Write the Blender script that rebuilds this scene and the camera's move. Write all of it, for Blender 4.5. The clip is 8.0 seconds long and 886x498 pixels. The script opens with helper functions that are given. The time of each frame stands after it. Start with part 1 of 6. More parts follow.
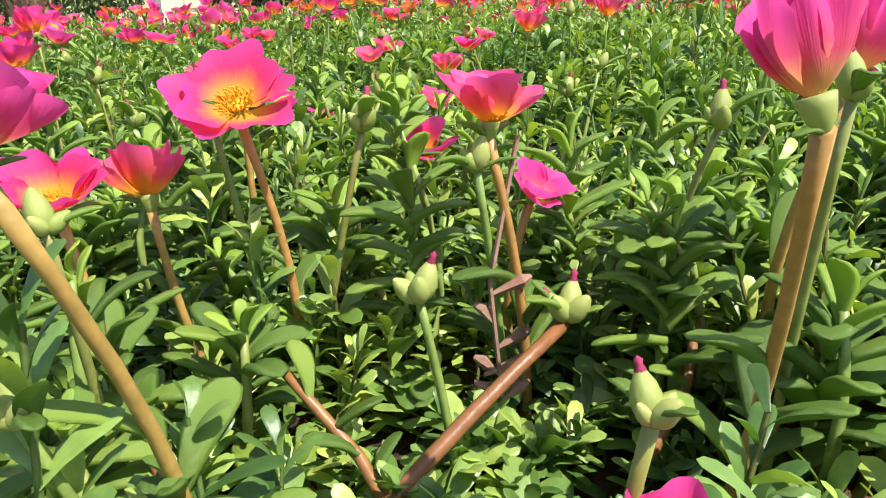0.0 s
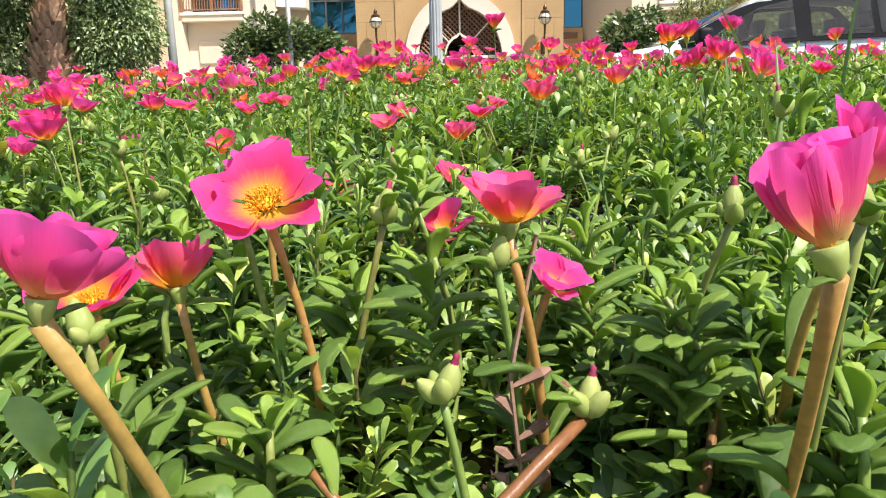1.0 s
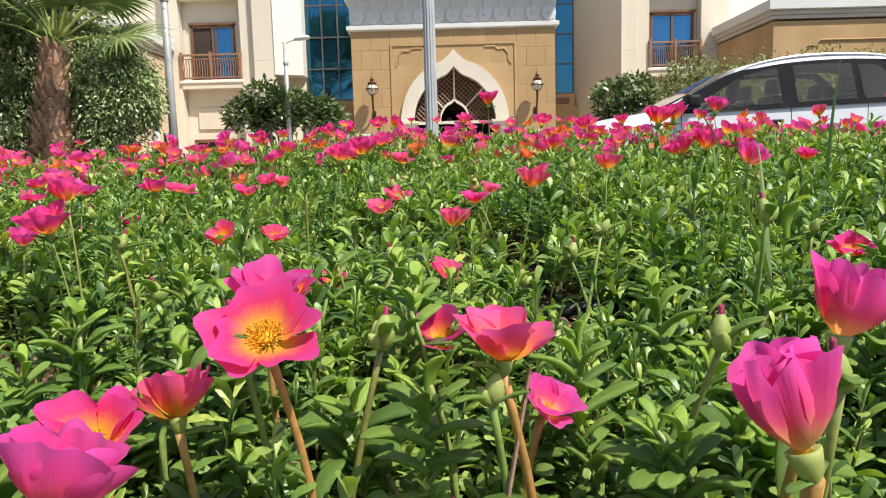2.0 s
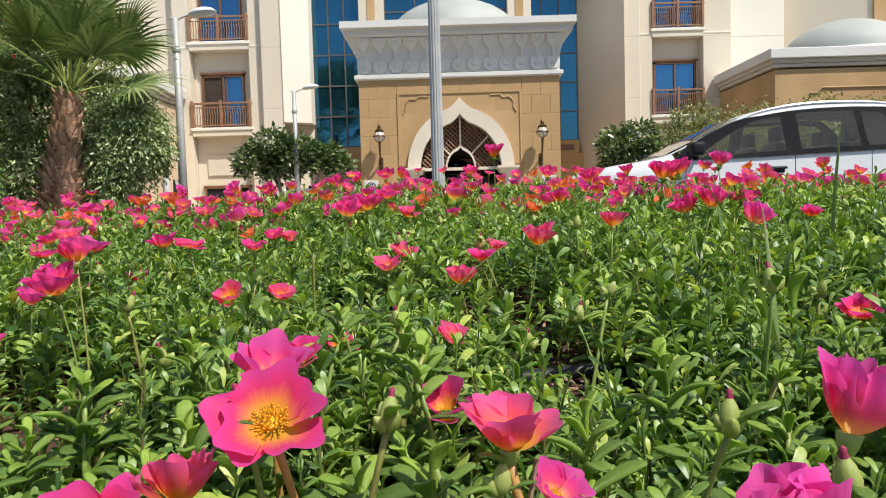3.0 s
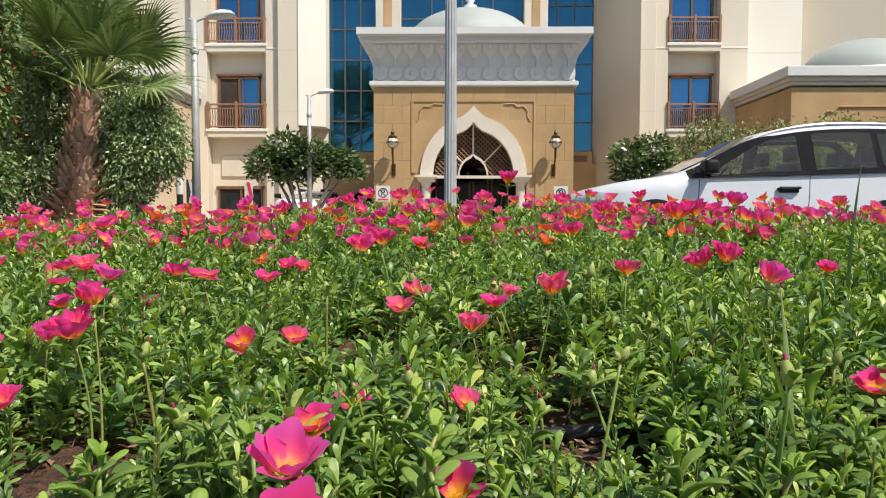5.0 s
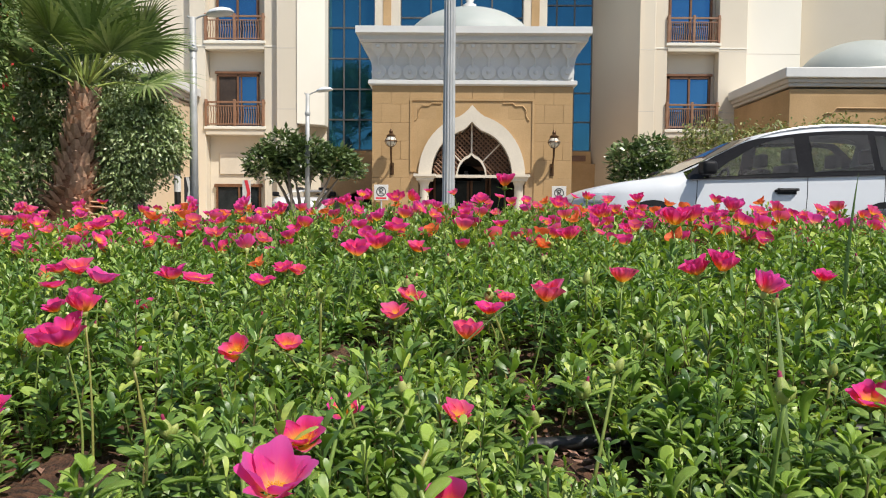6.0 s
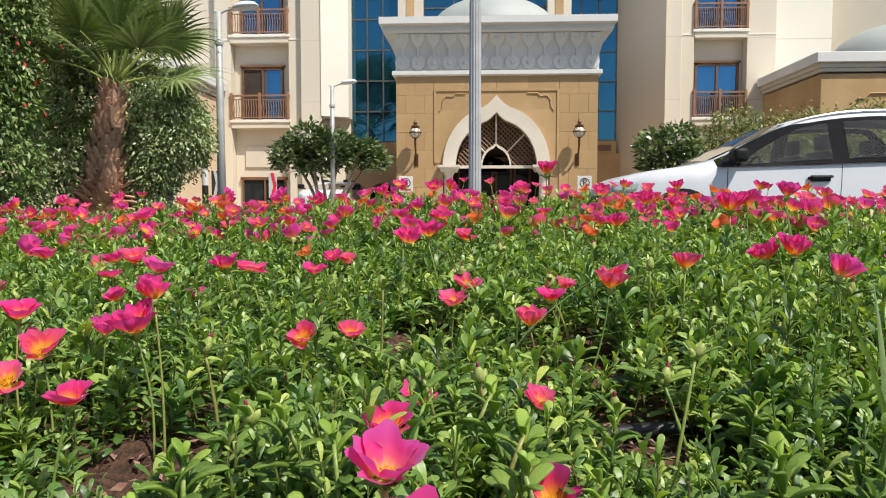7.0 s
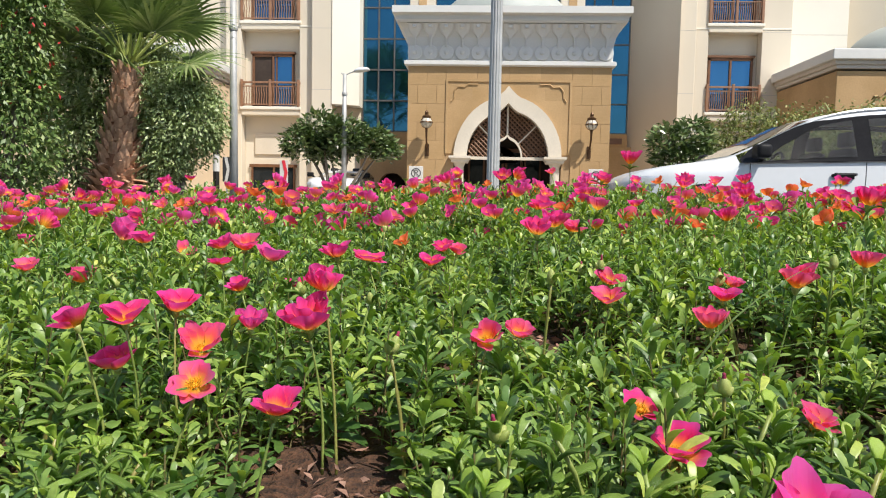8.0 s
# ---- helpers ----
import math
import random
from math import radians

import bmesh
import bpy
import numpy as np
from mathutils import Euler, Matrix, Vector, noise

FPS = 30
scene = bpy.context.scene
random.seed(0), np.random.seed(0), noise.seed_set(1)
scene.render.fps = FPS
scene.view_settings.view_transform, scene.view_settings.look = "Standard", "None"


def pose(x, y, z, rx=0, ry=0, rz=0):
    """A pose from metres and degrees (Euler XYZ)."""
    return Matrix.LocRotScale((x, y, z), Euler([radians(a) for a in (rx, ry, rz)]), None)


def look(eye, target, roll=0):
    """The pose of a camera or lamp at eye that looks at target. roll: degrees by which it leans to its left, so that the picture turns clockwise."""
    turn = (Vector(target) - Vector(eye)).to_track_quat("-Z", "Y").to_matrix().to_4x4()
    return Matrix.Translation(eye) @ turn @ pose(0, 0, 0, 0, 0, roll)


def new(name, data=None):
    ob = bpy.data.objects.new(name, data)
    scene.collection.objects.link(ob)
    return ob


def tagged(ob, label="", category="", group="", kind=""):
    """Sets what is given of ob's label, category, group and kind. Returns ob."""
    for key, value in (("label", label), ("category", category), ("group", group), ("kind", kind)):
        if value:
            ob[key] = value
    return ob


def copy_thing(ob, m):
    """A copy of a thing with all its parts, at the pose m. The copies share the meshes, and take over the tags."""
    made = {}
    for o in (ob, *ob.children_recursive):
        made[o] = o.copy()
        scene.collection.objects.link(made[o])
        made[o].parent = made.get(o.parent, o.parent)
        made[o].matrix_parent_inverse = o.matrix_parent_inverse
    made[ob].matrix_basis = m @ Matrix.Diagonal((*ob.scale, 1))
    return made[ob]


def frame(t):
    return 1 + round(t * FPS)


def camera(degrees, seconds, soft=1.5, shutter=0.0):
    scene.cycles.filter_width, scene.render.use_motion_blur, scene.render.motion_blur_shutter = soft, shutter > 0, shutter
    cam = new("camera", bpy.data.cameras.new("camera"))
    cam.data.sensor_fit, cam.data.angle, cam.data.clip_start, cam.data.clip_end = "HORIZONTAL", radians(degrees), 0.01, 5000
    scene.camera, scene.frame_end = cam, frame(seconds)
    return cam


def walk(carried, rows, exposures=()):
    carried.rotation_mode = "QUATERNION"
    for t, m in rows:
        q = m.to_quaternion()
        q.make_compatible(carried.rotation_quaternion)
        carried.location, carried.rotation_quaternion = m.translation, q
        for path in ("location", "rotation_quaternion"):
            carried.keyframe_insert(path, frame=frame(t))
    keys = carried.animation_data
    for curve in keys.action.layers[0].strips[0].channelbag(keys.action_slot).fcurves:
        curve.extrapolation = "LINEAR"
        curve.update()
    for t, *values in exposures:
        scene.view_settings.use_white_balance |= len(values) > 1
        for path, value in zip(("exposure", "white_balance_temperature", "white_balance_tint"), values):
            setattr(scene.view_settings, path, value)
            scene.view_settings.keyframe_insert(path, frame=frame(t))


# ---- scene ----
cam = camera(64.37, 8.0, soft=1.1)
PATH = [
    (0, (0.0005, -0.0296, 0.4663), (0.0115, 1.8938, -0.0819), -1.21),
    (0.5, (-0.0036, -0.0313, 0.4725), (-0.0083, 1.9075, -0.0184), -1.26),
    (1, (-0.0029, -0.0321, 0.4814), (-0.0146, 1.9253, 0.0705), -1.37),
    (1.5, (-0.0022, -0.0308, 0.4941), (-0.0040, 1.9430, 0.1711), -1.45),
    (2, (-0.0022, -0.0351, 0.5053), (0.0022, 1.9506, 0.2658), -1.61),
    (3.3, (-0.0017, -0.0353, 0.5286), (-0.0172, 1.9625, 0.4346), -1.53),
    (3.5, (-0.0019, -0.0388, 0.5377), (-0.0161, 1.9592, 0.4487), -1.28),
    (4, (-0.0088, -0.0437, 0.5468), (-0.0261, 1.9544, 0.4613), -0.68),
    (4.5, (-0.0078, -0.0389, 0.5518), (-0.0421, 1.9588, 0.4610), -0.14),
    (6, (-0.0030, -0.0303, 0.5660), (-0.0334, 1.9671, 0.4691), 0.51),
    (6.5, (-0.0138, -0.0283, 0.5653), (-0.0763, 1.9679, 0.4583), -0.08),
    (7, (-0.0401, -0.0228, 0.5601), (-0.1380, 1.9711, 0.4383), 0.00),
    (7.5, (-0.0818, 0.0035, 0.5495), (-0.1976, 1.9954, 0.4119), 0.56),
    (8, (-0.1907, 0.0315, 0.5553), (-0.3000, 2.0231, 0.4074), 1.12),
]
EXPOSURES = [(0, 0.97), (1.0, 0.88), (1.5, 0.71), (3.5, 0.3), (6.5, 0.3), (7.0, 0.32), (7.5, 0.42), (8.0, 0.45)]
walk(cam, [(t, look(eye, target, roll)) for t, eye, target, roll in PATH], EXPOSURES)

# ---- world, sun, exposure ----
SUN_WAY = Vector((0.42, -0.40, 0.84)).normalized()
world = bpy.data.worlds.new("sky")
scene.world = world
world.use_nodes = True
wn = world.node_tree
sky = wn.nodes.new("ShaderNodeTexSky")
sky.sky_type, sky.sun_disc = "NISHITA", False
sky.sun_elevation = math.asin(SUN_WAY.z)
sky.sun_rotation = math.atan2(SUN_WAY.x, SUN_WAY.y)
wn.nodes["Background"].inputs["Strength"].default_value = 0.11
wn.links.new(sky.outputs["Color"], wn.nodes["Background"].inputs["Color"])
sun = new("sun", bpy.data.lights.new("sun", "SUN"))
sun.data.energy, sun.data.angle, sun.data.color = 4.2, radians(0.53), (1.0, 0.95, 0.87)
sun.matrix_world = look(SUN_WAY * 50, (0, 0, 0))


# ---- materials ----
def nodes_of(name):
    m = bpy.data.materials.new(name)
    m.use_nodes = True
    n = m.node_tree.nodes
    return m, n, m.node_tree.links, n["Principled BSDF"]


def noise_node(n, links, scale, detail=4.0, coord="Object", stretch=(1, 1, 1)):
    tc = n.new("ShaderNodeTexCoord")
    mp = n.new("ShaderNodeMapping")
    mp.inputs["Scale"].default_value = stretch
    tx = n.new("ShaderNodeTexNoise")
    tx.inputs["Scale"].default_value, tx.inputs["Detail"].default_value = scale, detail
    links.new(tc.outputs[coord], mp.inputs["Vector"])
    links.new(mp.outputs["Vector"], tx.inputs["Vector"])
    return tx


def ramp(n, links, source, stops):
    r = n.new("ShaderNodeValToRGB")
    e = r.color_ramp.elements
    e[0].position, e[0].color = stops[0][0], (*stops[0][1], 1)
    e[-1].position, e[-1].color = stops[-1][0], (*stops[-1][1], 1)
    for p, c in stops[1:-1]:
        e.new(p).color = (*c, 1)
    links.new(source, r.inputs["Fac"])
    return r.outputs["Color"]


def mixed(n, links, fac, a, b, mode="MIX"):
    x = n.new("ShaderNodeMix")
    x.data_type, x.blend_type = "RGBA", mode
    for sock, v in (("Factor", fac), ("A", a), ("B", b)):
        s = x.inputs[{"Factor": 0, "A": 6, "B": 7}[sock]]
        if isinstance(v, (int, float)):
            s.default_value = v
        elif isinstance(v, tuple):
            s.default_value = (*v, 1)
        else:
            links.new(v, s)
    return x.outputs[2]


def surface(name, dark, light, rough=0.7, fine=30.0, coarse=1.5, bump=0.2, metal=0.0, depth=0.01, vary=0.0, grit=0.18):
    """Two-scale mottled surface between two near colours, with fine relief; vary: brightness change from piece to piece."""
    m, n, links, b = nodes_of(name)
    big, small = noise_node(n, links, coarse), noise_node(n, links, fine)
    c = ramp(n, links, big.outputs["Fac"], [(0.3, dark), (0.7, light)])
    g = ramp(n, links, small.outputs["Fac"], [(0.3, (1 - grit,) * 3), (0.7, (1 + grit * 0.45,) * 3)])
    c = mixed(n, links, 1.0, c, g, "MULTIPLY")
    if vary:
        oi = n.new("ShaderNodeObjectInfo")
        v = ramp(n, links, oi.outputs["Random"], [(0, (1 - vary,) * 3), (1, (1 + vary * 0.4, 1 + vary * 0.35, 1 + vary * 0.3))])
        c = mixed(n, links, 1.0, c, v, "MULTIPLY")
    links.new(c, b.inputs["Base Color"])
    b.inputs["Roughness"].default_value, b.inputs["Metallic"].default_value = rough, metal
    if bump:
        bp = n.new("ShaderNodeBump")
        bp.inputs["Strength"].default_value, bp.inputs["Distance"].default_value = bump, depth
        links.new(small.outputs["Fac"], bp.inputs["Height"])
        links.new(bp.outputs["Normal"], b.inputs["Normal"])
    return m


def thin_plant(name, stops, rough, through_share, through_tint, grain=180.0, use="island", spec=0.5, bump=0.25, patch=0.0):
    """Leaf: colour varies from leaf to leaf and over each leaf, and light shines through it."""
    m, n, links, b = nodes_of(name)
    if use == "island":
        src = n.new("ShaderNodeNewGeometry").outputs["Random Per Island"]
    else:
        src = n.new("ShaderNodeObjectInfo").outputs["Random"]
    c = ramp(n, links, src, stops)
    tx = noise_node(n, links, grain, 3.0)
    g = ramp(n, links, tx.outputs["Fac"], [(0.25, (0.75, 0.78, 0.7)), (0.75, (1.15, 1.12, 1.1))])
    c = mixed(n, links, 1.0, c, g, "MULTIPLY")
    if patch:
        px = noise_node(n, links, patch, 2.0)
        c = mixed(n, links, 1.0, c, ramp(n, links, px.outputs["Fac"], [(0.34, (0.62, 0.74, 0.80)), (0.5, (1.0, 1.0, 1.0)), (0.66, (1.28, 1.18, 0.95))]), "MULTIPLY")
    links.new(c, b.inputs["Base Color"])
    b.inputs["Roughness"].default_value = rough
    b.inputs["Specular IOR Level"].default_value = spec
    bp = n.new("ShaderNodeBump")
    bp.inputs["Strength"].default_value, bp.inputs["Distance"].default_value = bump, 0.001
    links.new(tx.outputs["Fac"], bp.inputs["Height"])
    links.new(bp.outputs["Normal"], b.inputs["Normal"])
    t = n.new("ShaderNodeBsdfTranslucent")
    links.new(mixed(n, links, 1.0, c, through_tint, "MULTIPLY"), t.inputs["Color"])
    mx = n.new("ShaderNodeMixShader")
    mx.inputs["Fac"].default_value = through_share
    links.new(b.outputs[0], mx.inputs[1])
    links.new(t.outputs[0], mx.inputs[2])
    links.new(mx.outputs[0], n["Material Output"].inputs["Surface"])
    return m


def petal_material(name, stops):
    """Colour runs from the petal's claw to its edge, with fine lengthwise veins."""
    m, n, links, b = nodes_of(name)
    uv = n.new("ShaderNodeUVMap")
    sep = n.new("ShaderNodeSeparateXYZ")
    links.new(uv.outputs["UV"], sep.inputs[0])
    mp = n.new("ShaderNodeMapping")
    mp.inputs["Scale"].default_value = (14, 1.2, 1)
    links.new(uv.outputs["UV"], mp.inputs["Vector"])
    tx = n.new("ShaderNodeTexNoise")
    tx.inputs["Scale"].default_value, tx.inputs["Detail"].default_value = 2.0, 4.0
    links.new(mp.outputs["Vector"], tx.inputs["Vector"])
    shift = n.new("ShaderNodeMath")
    shift.operation, shift.inputs[1].default_value, shift.inputs[2].default_value = "MULTIPLY_ADD", 0.22, -0.11
    links.new(tx.outputs["Fac"], shift.inputs[0])
    add = n.new("ShaderNodeMath")
    links.new(sep.outputs["Y"], add.inputs[0])
    links.new(shift.outputs[0], add.inputs[1])
    c = ramp(n, links, add.outputs[0], stops)
    oi = n.new("ShaderNodeObjectInfo")
    v = ramp(n, links, oi.outputs["Random"], [(0, (0.86, 0.85, 0.8)), (1, (1.06, 1.1, 1.15))])
    c = mixed(n, links, 1.0, c, v, "MULTIPLY")
    links.new(c, b.inputs["Base Color"])
    b.inputs["Roughness"].default_value, b.inputs["Specular IOR Level"].default_value = 0.55, 0.25
    b.inputs["Sheen Weight"].default_value = 0.15
    bp = n.new("ShaderNodeBump")
    bp.inputs["Strength"].default_value, bp.inputs["Distance"].default_value = 0.3, 0.0007
    links.new(tx.outputs["Fac"], bp.inputs["Height"])
    links.new(bp.outputs["Normal"], b.inputs["Normal"])
    t = n.new("ShaderNodeBsdfTranslucent")
    links.new(c, t.inputs["Color"])
    mx = n.new("ShaderNodeMixShader")
    mx.inputs["Fac"].default_value = 0.5
    links.new(b.outputs[0], mx.inputs[1])
    links.new(t.outputs[0], mx.inputs[2])
    links.new(mx.outputs[0], n["Material Output"].inputs["Surface"])
    return m


def glazing(name, tint, rough=0.03, metal=0.85, wave=0.06, wave_scale=0.7):
    m, n, links, b = nodes_of(name)
    tx = noise_node(n, links, wave_scale, 2.0)
    c = mixed(n, links, tx.outputs["Fac"], tuple(v * 0.75 for v in tint), tuple(v * 1.2 for v in tint))
    links.new(c, b.inputs["Base Color"])
    b.inputs["Roughness"].default_value, b.inputs["Metallic"].default_value = rough, metal
    bp = n.new("ShaderNodeBump")
    bp.inputs["Strength"].default_value, bp.inputs["Distance"].default_value = wave, 0.05
    links.new(tx.outputs["Fac"], bp.inputs["Height"])
    links.new(bp.outputs["Normal"], b.inputs["Normal"])
    return m


GREENS = [(0.0, (0.064, 0.130, 0.026)), (0.35, (0.144, 0.252, 0.052)), (0.7, (0.258, 0.378, 0.090)), (0.92, (0.345, 0.465, 0.108)), (1.0, (0.45, 0.52, 0.14))]
LEAF = thin_plant("portulaca_leaf", GREENS, 0.42, 0.26, (1.5, 1.6, 0.5), 260.0, "island", 0.6, 0.25, 16.0)
LEAF_NEAR = thin_plant("portulaca_leaf_single", [(0.0, (0.110, 0.200, 0.036)), (0.4, (0.170, 0.285, 0.052)), (0.8, (0.240, 0.365, 0.068)), (1.0, (0.31, 0.44, 0.08))], 0.36, 0.30, (1.5, 1.6, 0.45), 900.0, "object", 0.5, 0.45)
LEAF_YOUNG = thin_plant("portulaca_leaf_young", [(0.0, (0.24, 0.38, 0.055)), (1.0, (0.38, 0.52, 0.08))], 0.36, 0.28, (1.4, 1.5, 0.5), 700.0, "object", 0.45, 0.3)
RUNNER_STEM = thin_plant("ruddy_stem", [(0, (0.26, 0.105, 0.045)), (1, (0.34, 0.16, 0.06))], 0.42, 0.08, (1.3, 1.0, 0.5), 300.0, "object")
STEM = thin_plant("succulent_stem", [(0, (0.48, 0.24, 0.08)), (0.5, (0.52, 0.29, 0.09)), (1, (0.47, 0.31, 0.09))], 0.42, 0.12, (1.3, 1.0, 0.5), 300.0, "object")
STEM_MASS = thin_plant("shoot_stem", [(0, (0.16, 0.12, 0.05)), (0.5, (0.14, 0.18, 0.05)), (1, (0.11, 0.19, 0.05))], 0.5, 0.1, (1.2, 1.1, 0.6), 300.0)
STEM_GREEN = thin_plant("green_stem", [(0, (0.30, 0.27, 0.08)), (0.5, (0.27, 0.34, 0.09)), (1, (0.22, 0.33, 0.08))], 0.42, 0.12, (1.3, 1.1, 0.5), 300.0, "object")
BUD = thin_plant("flower_bud", [(0, (0.34, 0.42, 0.10)), (1, (0.50, 0.54, 0.18))], 0.4, 0.22, (1.3, 1.3, 0.6), 300.0, "object")
BUD_TIP = surface("wilted_petal_tip", (0.20, 0.01, 0.035), (0.42, 0.03, 0.12), 0.6, 400, 80, 0.3, 0, 0.0006)
POLLEN = surface("pollen", (0.75, 0.30, 0.005), (0.9, 0.50, 0.01), 0.7, 500, 100, 0.3, 0, 0.0005)
PINK = petal_material("petal_pink", [(0.10, (0.94, 0.56, 0.03)), (0.34, (0.96, 0.45, 0.05)), (0.50, (0.96, 0.20, 0.13)), (0.66, (0.93, 0.055, 0.24)), (1.0, (0.90, 0.075, 0.42))])
MAGENTA = petal_material("petal_magenta", [(0.08, (0.92, 0.64, 0.20)), (0.28, (0.94, 0.44, 0.20)), (0.44, (0.94, 0.13, 0.28)), (0.7, (0.92, 0.085, 0.40)), (1.0, (0.90, 0.12, 0.52))])
CORAL = petal_material("petal_coral", [(0.10, (0.94, 0.55, 0.03)), (0.38, (0.96, 0.42, 0.05)), (0.58, (0.95, 0.15, 0.16)), (1.0, (0.93, 0.10, 0.40))])
ORANGE = petal_material("petal_orange", [(0.02, (0.88, 0.4, 0.02)), (0.5, (0.94, 0.26, 0.04)), (1.0, (0.92, 0.17, 0.08))])
SOIL = surface("damp_brown_soil", (0.045, 0.020, 0.010), (0.150, 0.072, 0.038), 0.95, 130, 14, 1.0, 0, 0.012, 0, 0.55)
KERB = surface("concrete_kerb", (0.36, 0.34, 0.31), (0.46, 0.44, 0.40), 0.85, 60, 3, 0.3)
ASPHALT = surface("asphalt", (0.045, 0.045, 0.047), (0.065, 0.064, 0.063), 0.9, 90, 0.8, 0.5)
PAVING = surface("pale_paving", (0.36, 0.31, 0.25), (0.46, 0.40, 0.32), 0.8, 30, 0.8, 0.3)
HOSE = surface("black_hose", (0.012, 0.012, 0.012), (0.03, 0.028, 0.026), 0.5, 80, 8, 0.2)
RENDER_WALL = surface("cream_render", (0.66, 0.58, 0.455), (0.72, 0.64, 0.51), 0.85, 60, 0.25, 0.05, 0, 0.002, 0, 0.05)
# pale trim render; sun brightness on the west splay is put into this colour
PALE_SUNLIT_RENDER = surface("pale_sunlit_render", (0.77, 0.72, 0.61), (0.83, 0.78, 0.67), 0.8, 60, 0.25, 0.05, 0, 0.002, 0, 0.05)
GREY_RENDER = surface("stone_grey_render", (0.52, 0.47, 0.40), (0.57, 0.52, 0.45), 0.85, 60, 0.25, 0.05, 0, 0.002, 0, 0.05)
SANDSTONE = surface("sandstone", (0.41, 0.26, 0.115), (0.53, 0.345, 0.17), 0.85, 22, 0.9, 0.15, 0, 0.003, 0.07, 0.09)
SANDSTONE_BACK = surface("sandstone_joint", (0.41, 0.27, 0.14), (0.48, 0.32, 0.17), 0.9, 22, 0.9, 0.15, 0, 0.004, 0, 0.08)
PEACH_RENDER = surface("peach_render", (0.62, 0.47, 0.31), (0.68, 0.53, 0.36), 0.85, 60, 0.25, 0.05, 0, 0.002, 0, 0.05)
STUCCO = surface("white_stucco", (0.64, 0.63, 0.595), (0.72, 0.705, 0.67), 0.8, 40, 0.8, 0.06, 0, 0.003, 0, 0.07)
DOME_SKIN = surface("dome_grey_green", (0.34, 0.37, 0.34), (0.42, 0.44, 0.41), 0.6, 40, 0.8, 0.06, 0, 0.003, 0, 0.06)
TRIM = surface("cream_stone_trim", (0.62, 0.55, 0.44), (0.72, 0.64, 0.52), 0.75, 24, 1.0, 0.06, 0, 0.003, 0, 0.05)
BLUE_GLASS = glazing("blue_curtain_glass", (0.034, 0.140, 0.225))
WINDOW_GLASS = glazing("window_glass", (0.05, 0.17, 0.33), 0.02, 0.8)
MULLION = surface("bronze_mullion", (0.12, 0.11, 0.10), (0.18, 0.16, 0.14), 0.45, 40, 4, 0.1, 0.6)
BROWN_FRAME = surface("brown_frame", (0.14, 0.06, 0.025), (0.22, 0.10, 0.045), 0.55, 40, 3, 0.2)
RAIL = surface("brown_railing_metal", (0.26, 0.13, 0.07), (0.34, 0.18, 0.10), 0.5, 60, 4, 0.2)
# shade inside rooms and openings, put into one dark colour
INTERIOR_SHADE = surface("interior_shade", (0.035, 0.022, 0.016), (0.06, 0.04, 0.028), 0.8, 10, 2, 0.1)
LATTICE = surface("dark_wood_lattice", (0.16, 0.08, 0.045), (0.22, 0.12, 0.07), 0.6, 30, 3, 0.2)
IRON = surface("black_iron", (0.02, 0.018, 0.016), (0.045, 0.04, 0.034), 0.5, 60, 6, 0.2, 0.5)
LAMP_GLASS = surface("frosted_globe", (0.66, 0.60, 0.48), (0.78, 0.72, 0.6), 0.25, 20, 3, 0.05)
GALVANISED = surface("galvanised_steel", (0.40, 0.40, 0.385), (0.50, 0.50, 0.48), 0.5, 50, 5, 0.03, 0.25, 0.01, 0, 0.05)
LAMP_WHITE = surface("lamp_white_paint", (0.70, 0.71, 0.72), (0.80, 0.81, 0.82), 0.4, 40, 4, 0.05)
CAR_PAINT = surface("white_car_paint", (0.60, 0.615, 0.63), (0.625, 0.64, 0.655), 0.25, 12, 0.6, 0.0, 0, 0.01, 0, 0.015)
DARK_PANE = surface("dark_window_pane", (0.012, 0.016, 0.018), (0.035, 0.04, 0.042), 0.05, 38, 2.6, 0.0)


def clear_pane(name, tint, dust):
    """Thin tinted glass: light passes straight through, the gloss grows towards grazing, a little dust on it."""
    m, n, links, b = nodes_of(name)
    tr = n.new("ShaderNodeBsdfTransparent")
    tr.inputs["Color"].default_value = (*tint, 1)
    gl = n.new("ShaderNodeBsdfGlossy")
    gl.inputs["Roughness"].default_value = 0.03
    fr = n.new("ShaderNodeFresnel")
    fr.inputs["IOR"].default_value = 1.5
    mx = n.new("ShaderNodeMixShader")
    links.new(fr.outputs[0], mx.inputs["Fac"])
    links.new(tr.outputs[0], mx.inputs[1])
    links.new(gl.outputs[0], mx.inputs[2])
    b.inputs["Base Color"].default_value = (0.42, 0.41, 0.38, 1)
    b.inputs["Roughness"].default_value = 0.9
    tx = noise_node(n, links, 9.0, 6.0)
    f = ramp(n, links, tx.outputs["Fac"], [(0.3, (dust * 0.6,) * 3), (0.75, (dust * 1.5,) * 3)])
    md = n.new("ShaderNodeMixShader")
    links.new(f, md.inputs["Fac"])
    links.new(mx.outputs[0], md.inputs[1])
    links.new(b.outputs[0], md.inputs[2])
    links.new(md.outputs[0], n["Material Output"].inputs["Surface"])
    return m


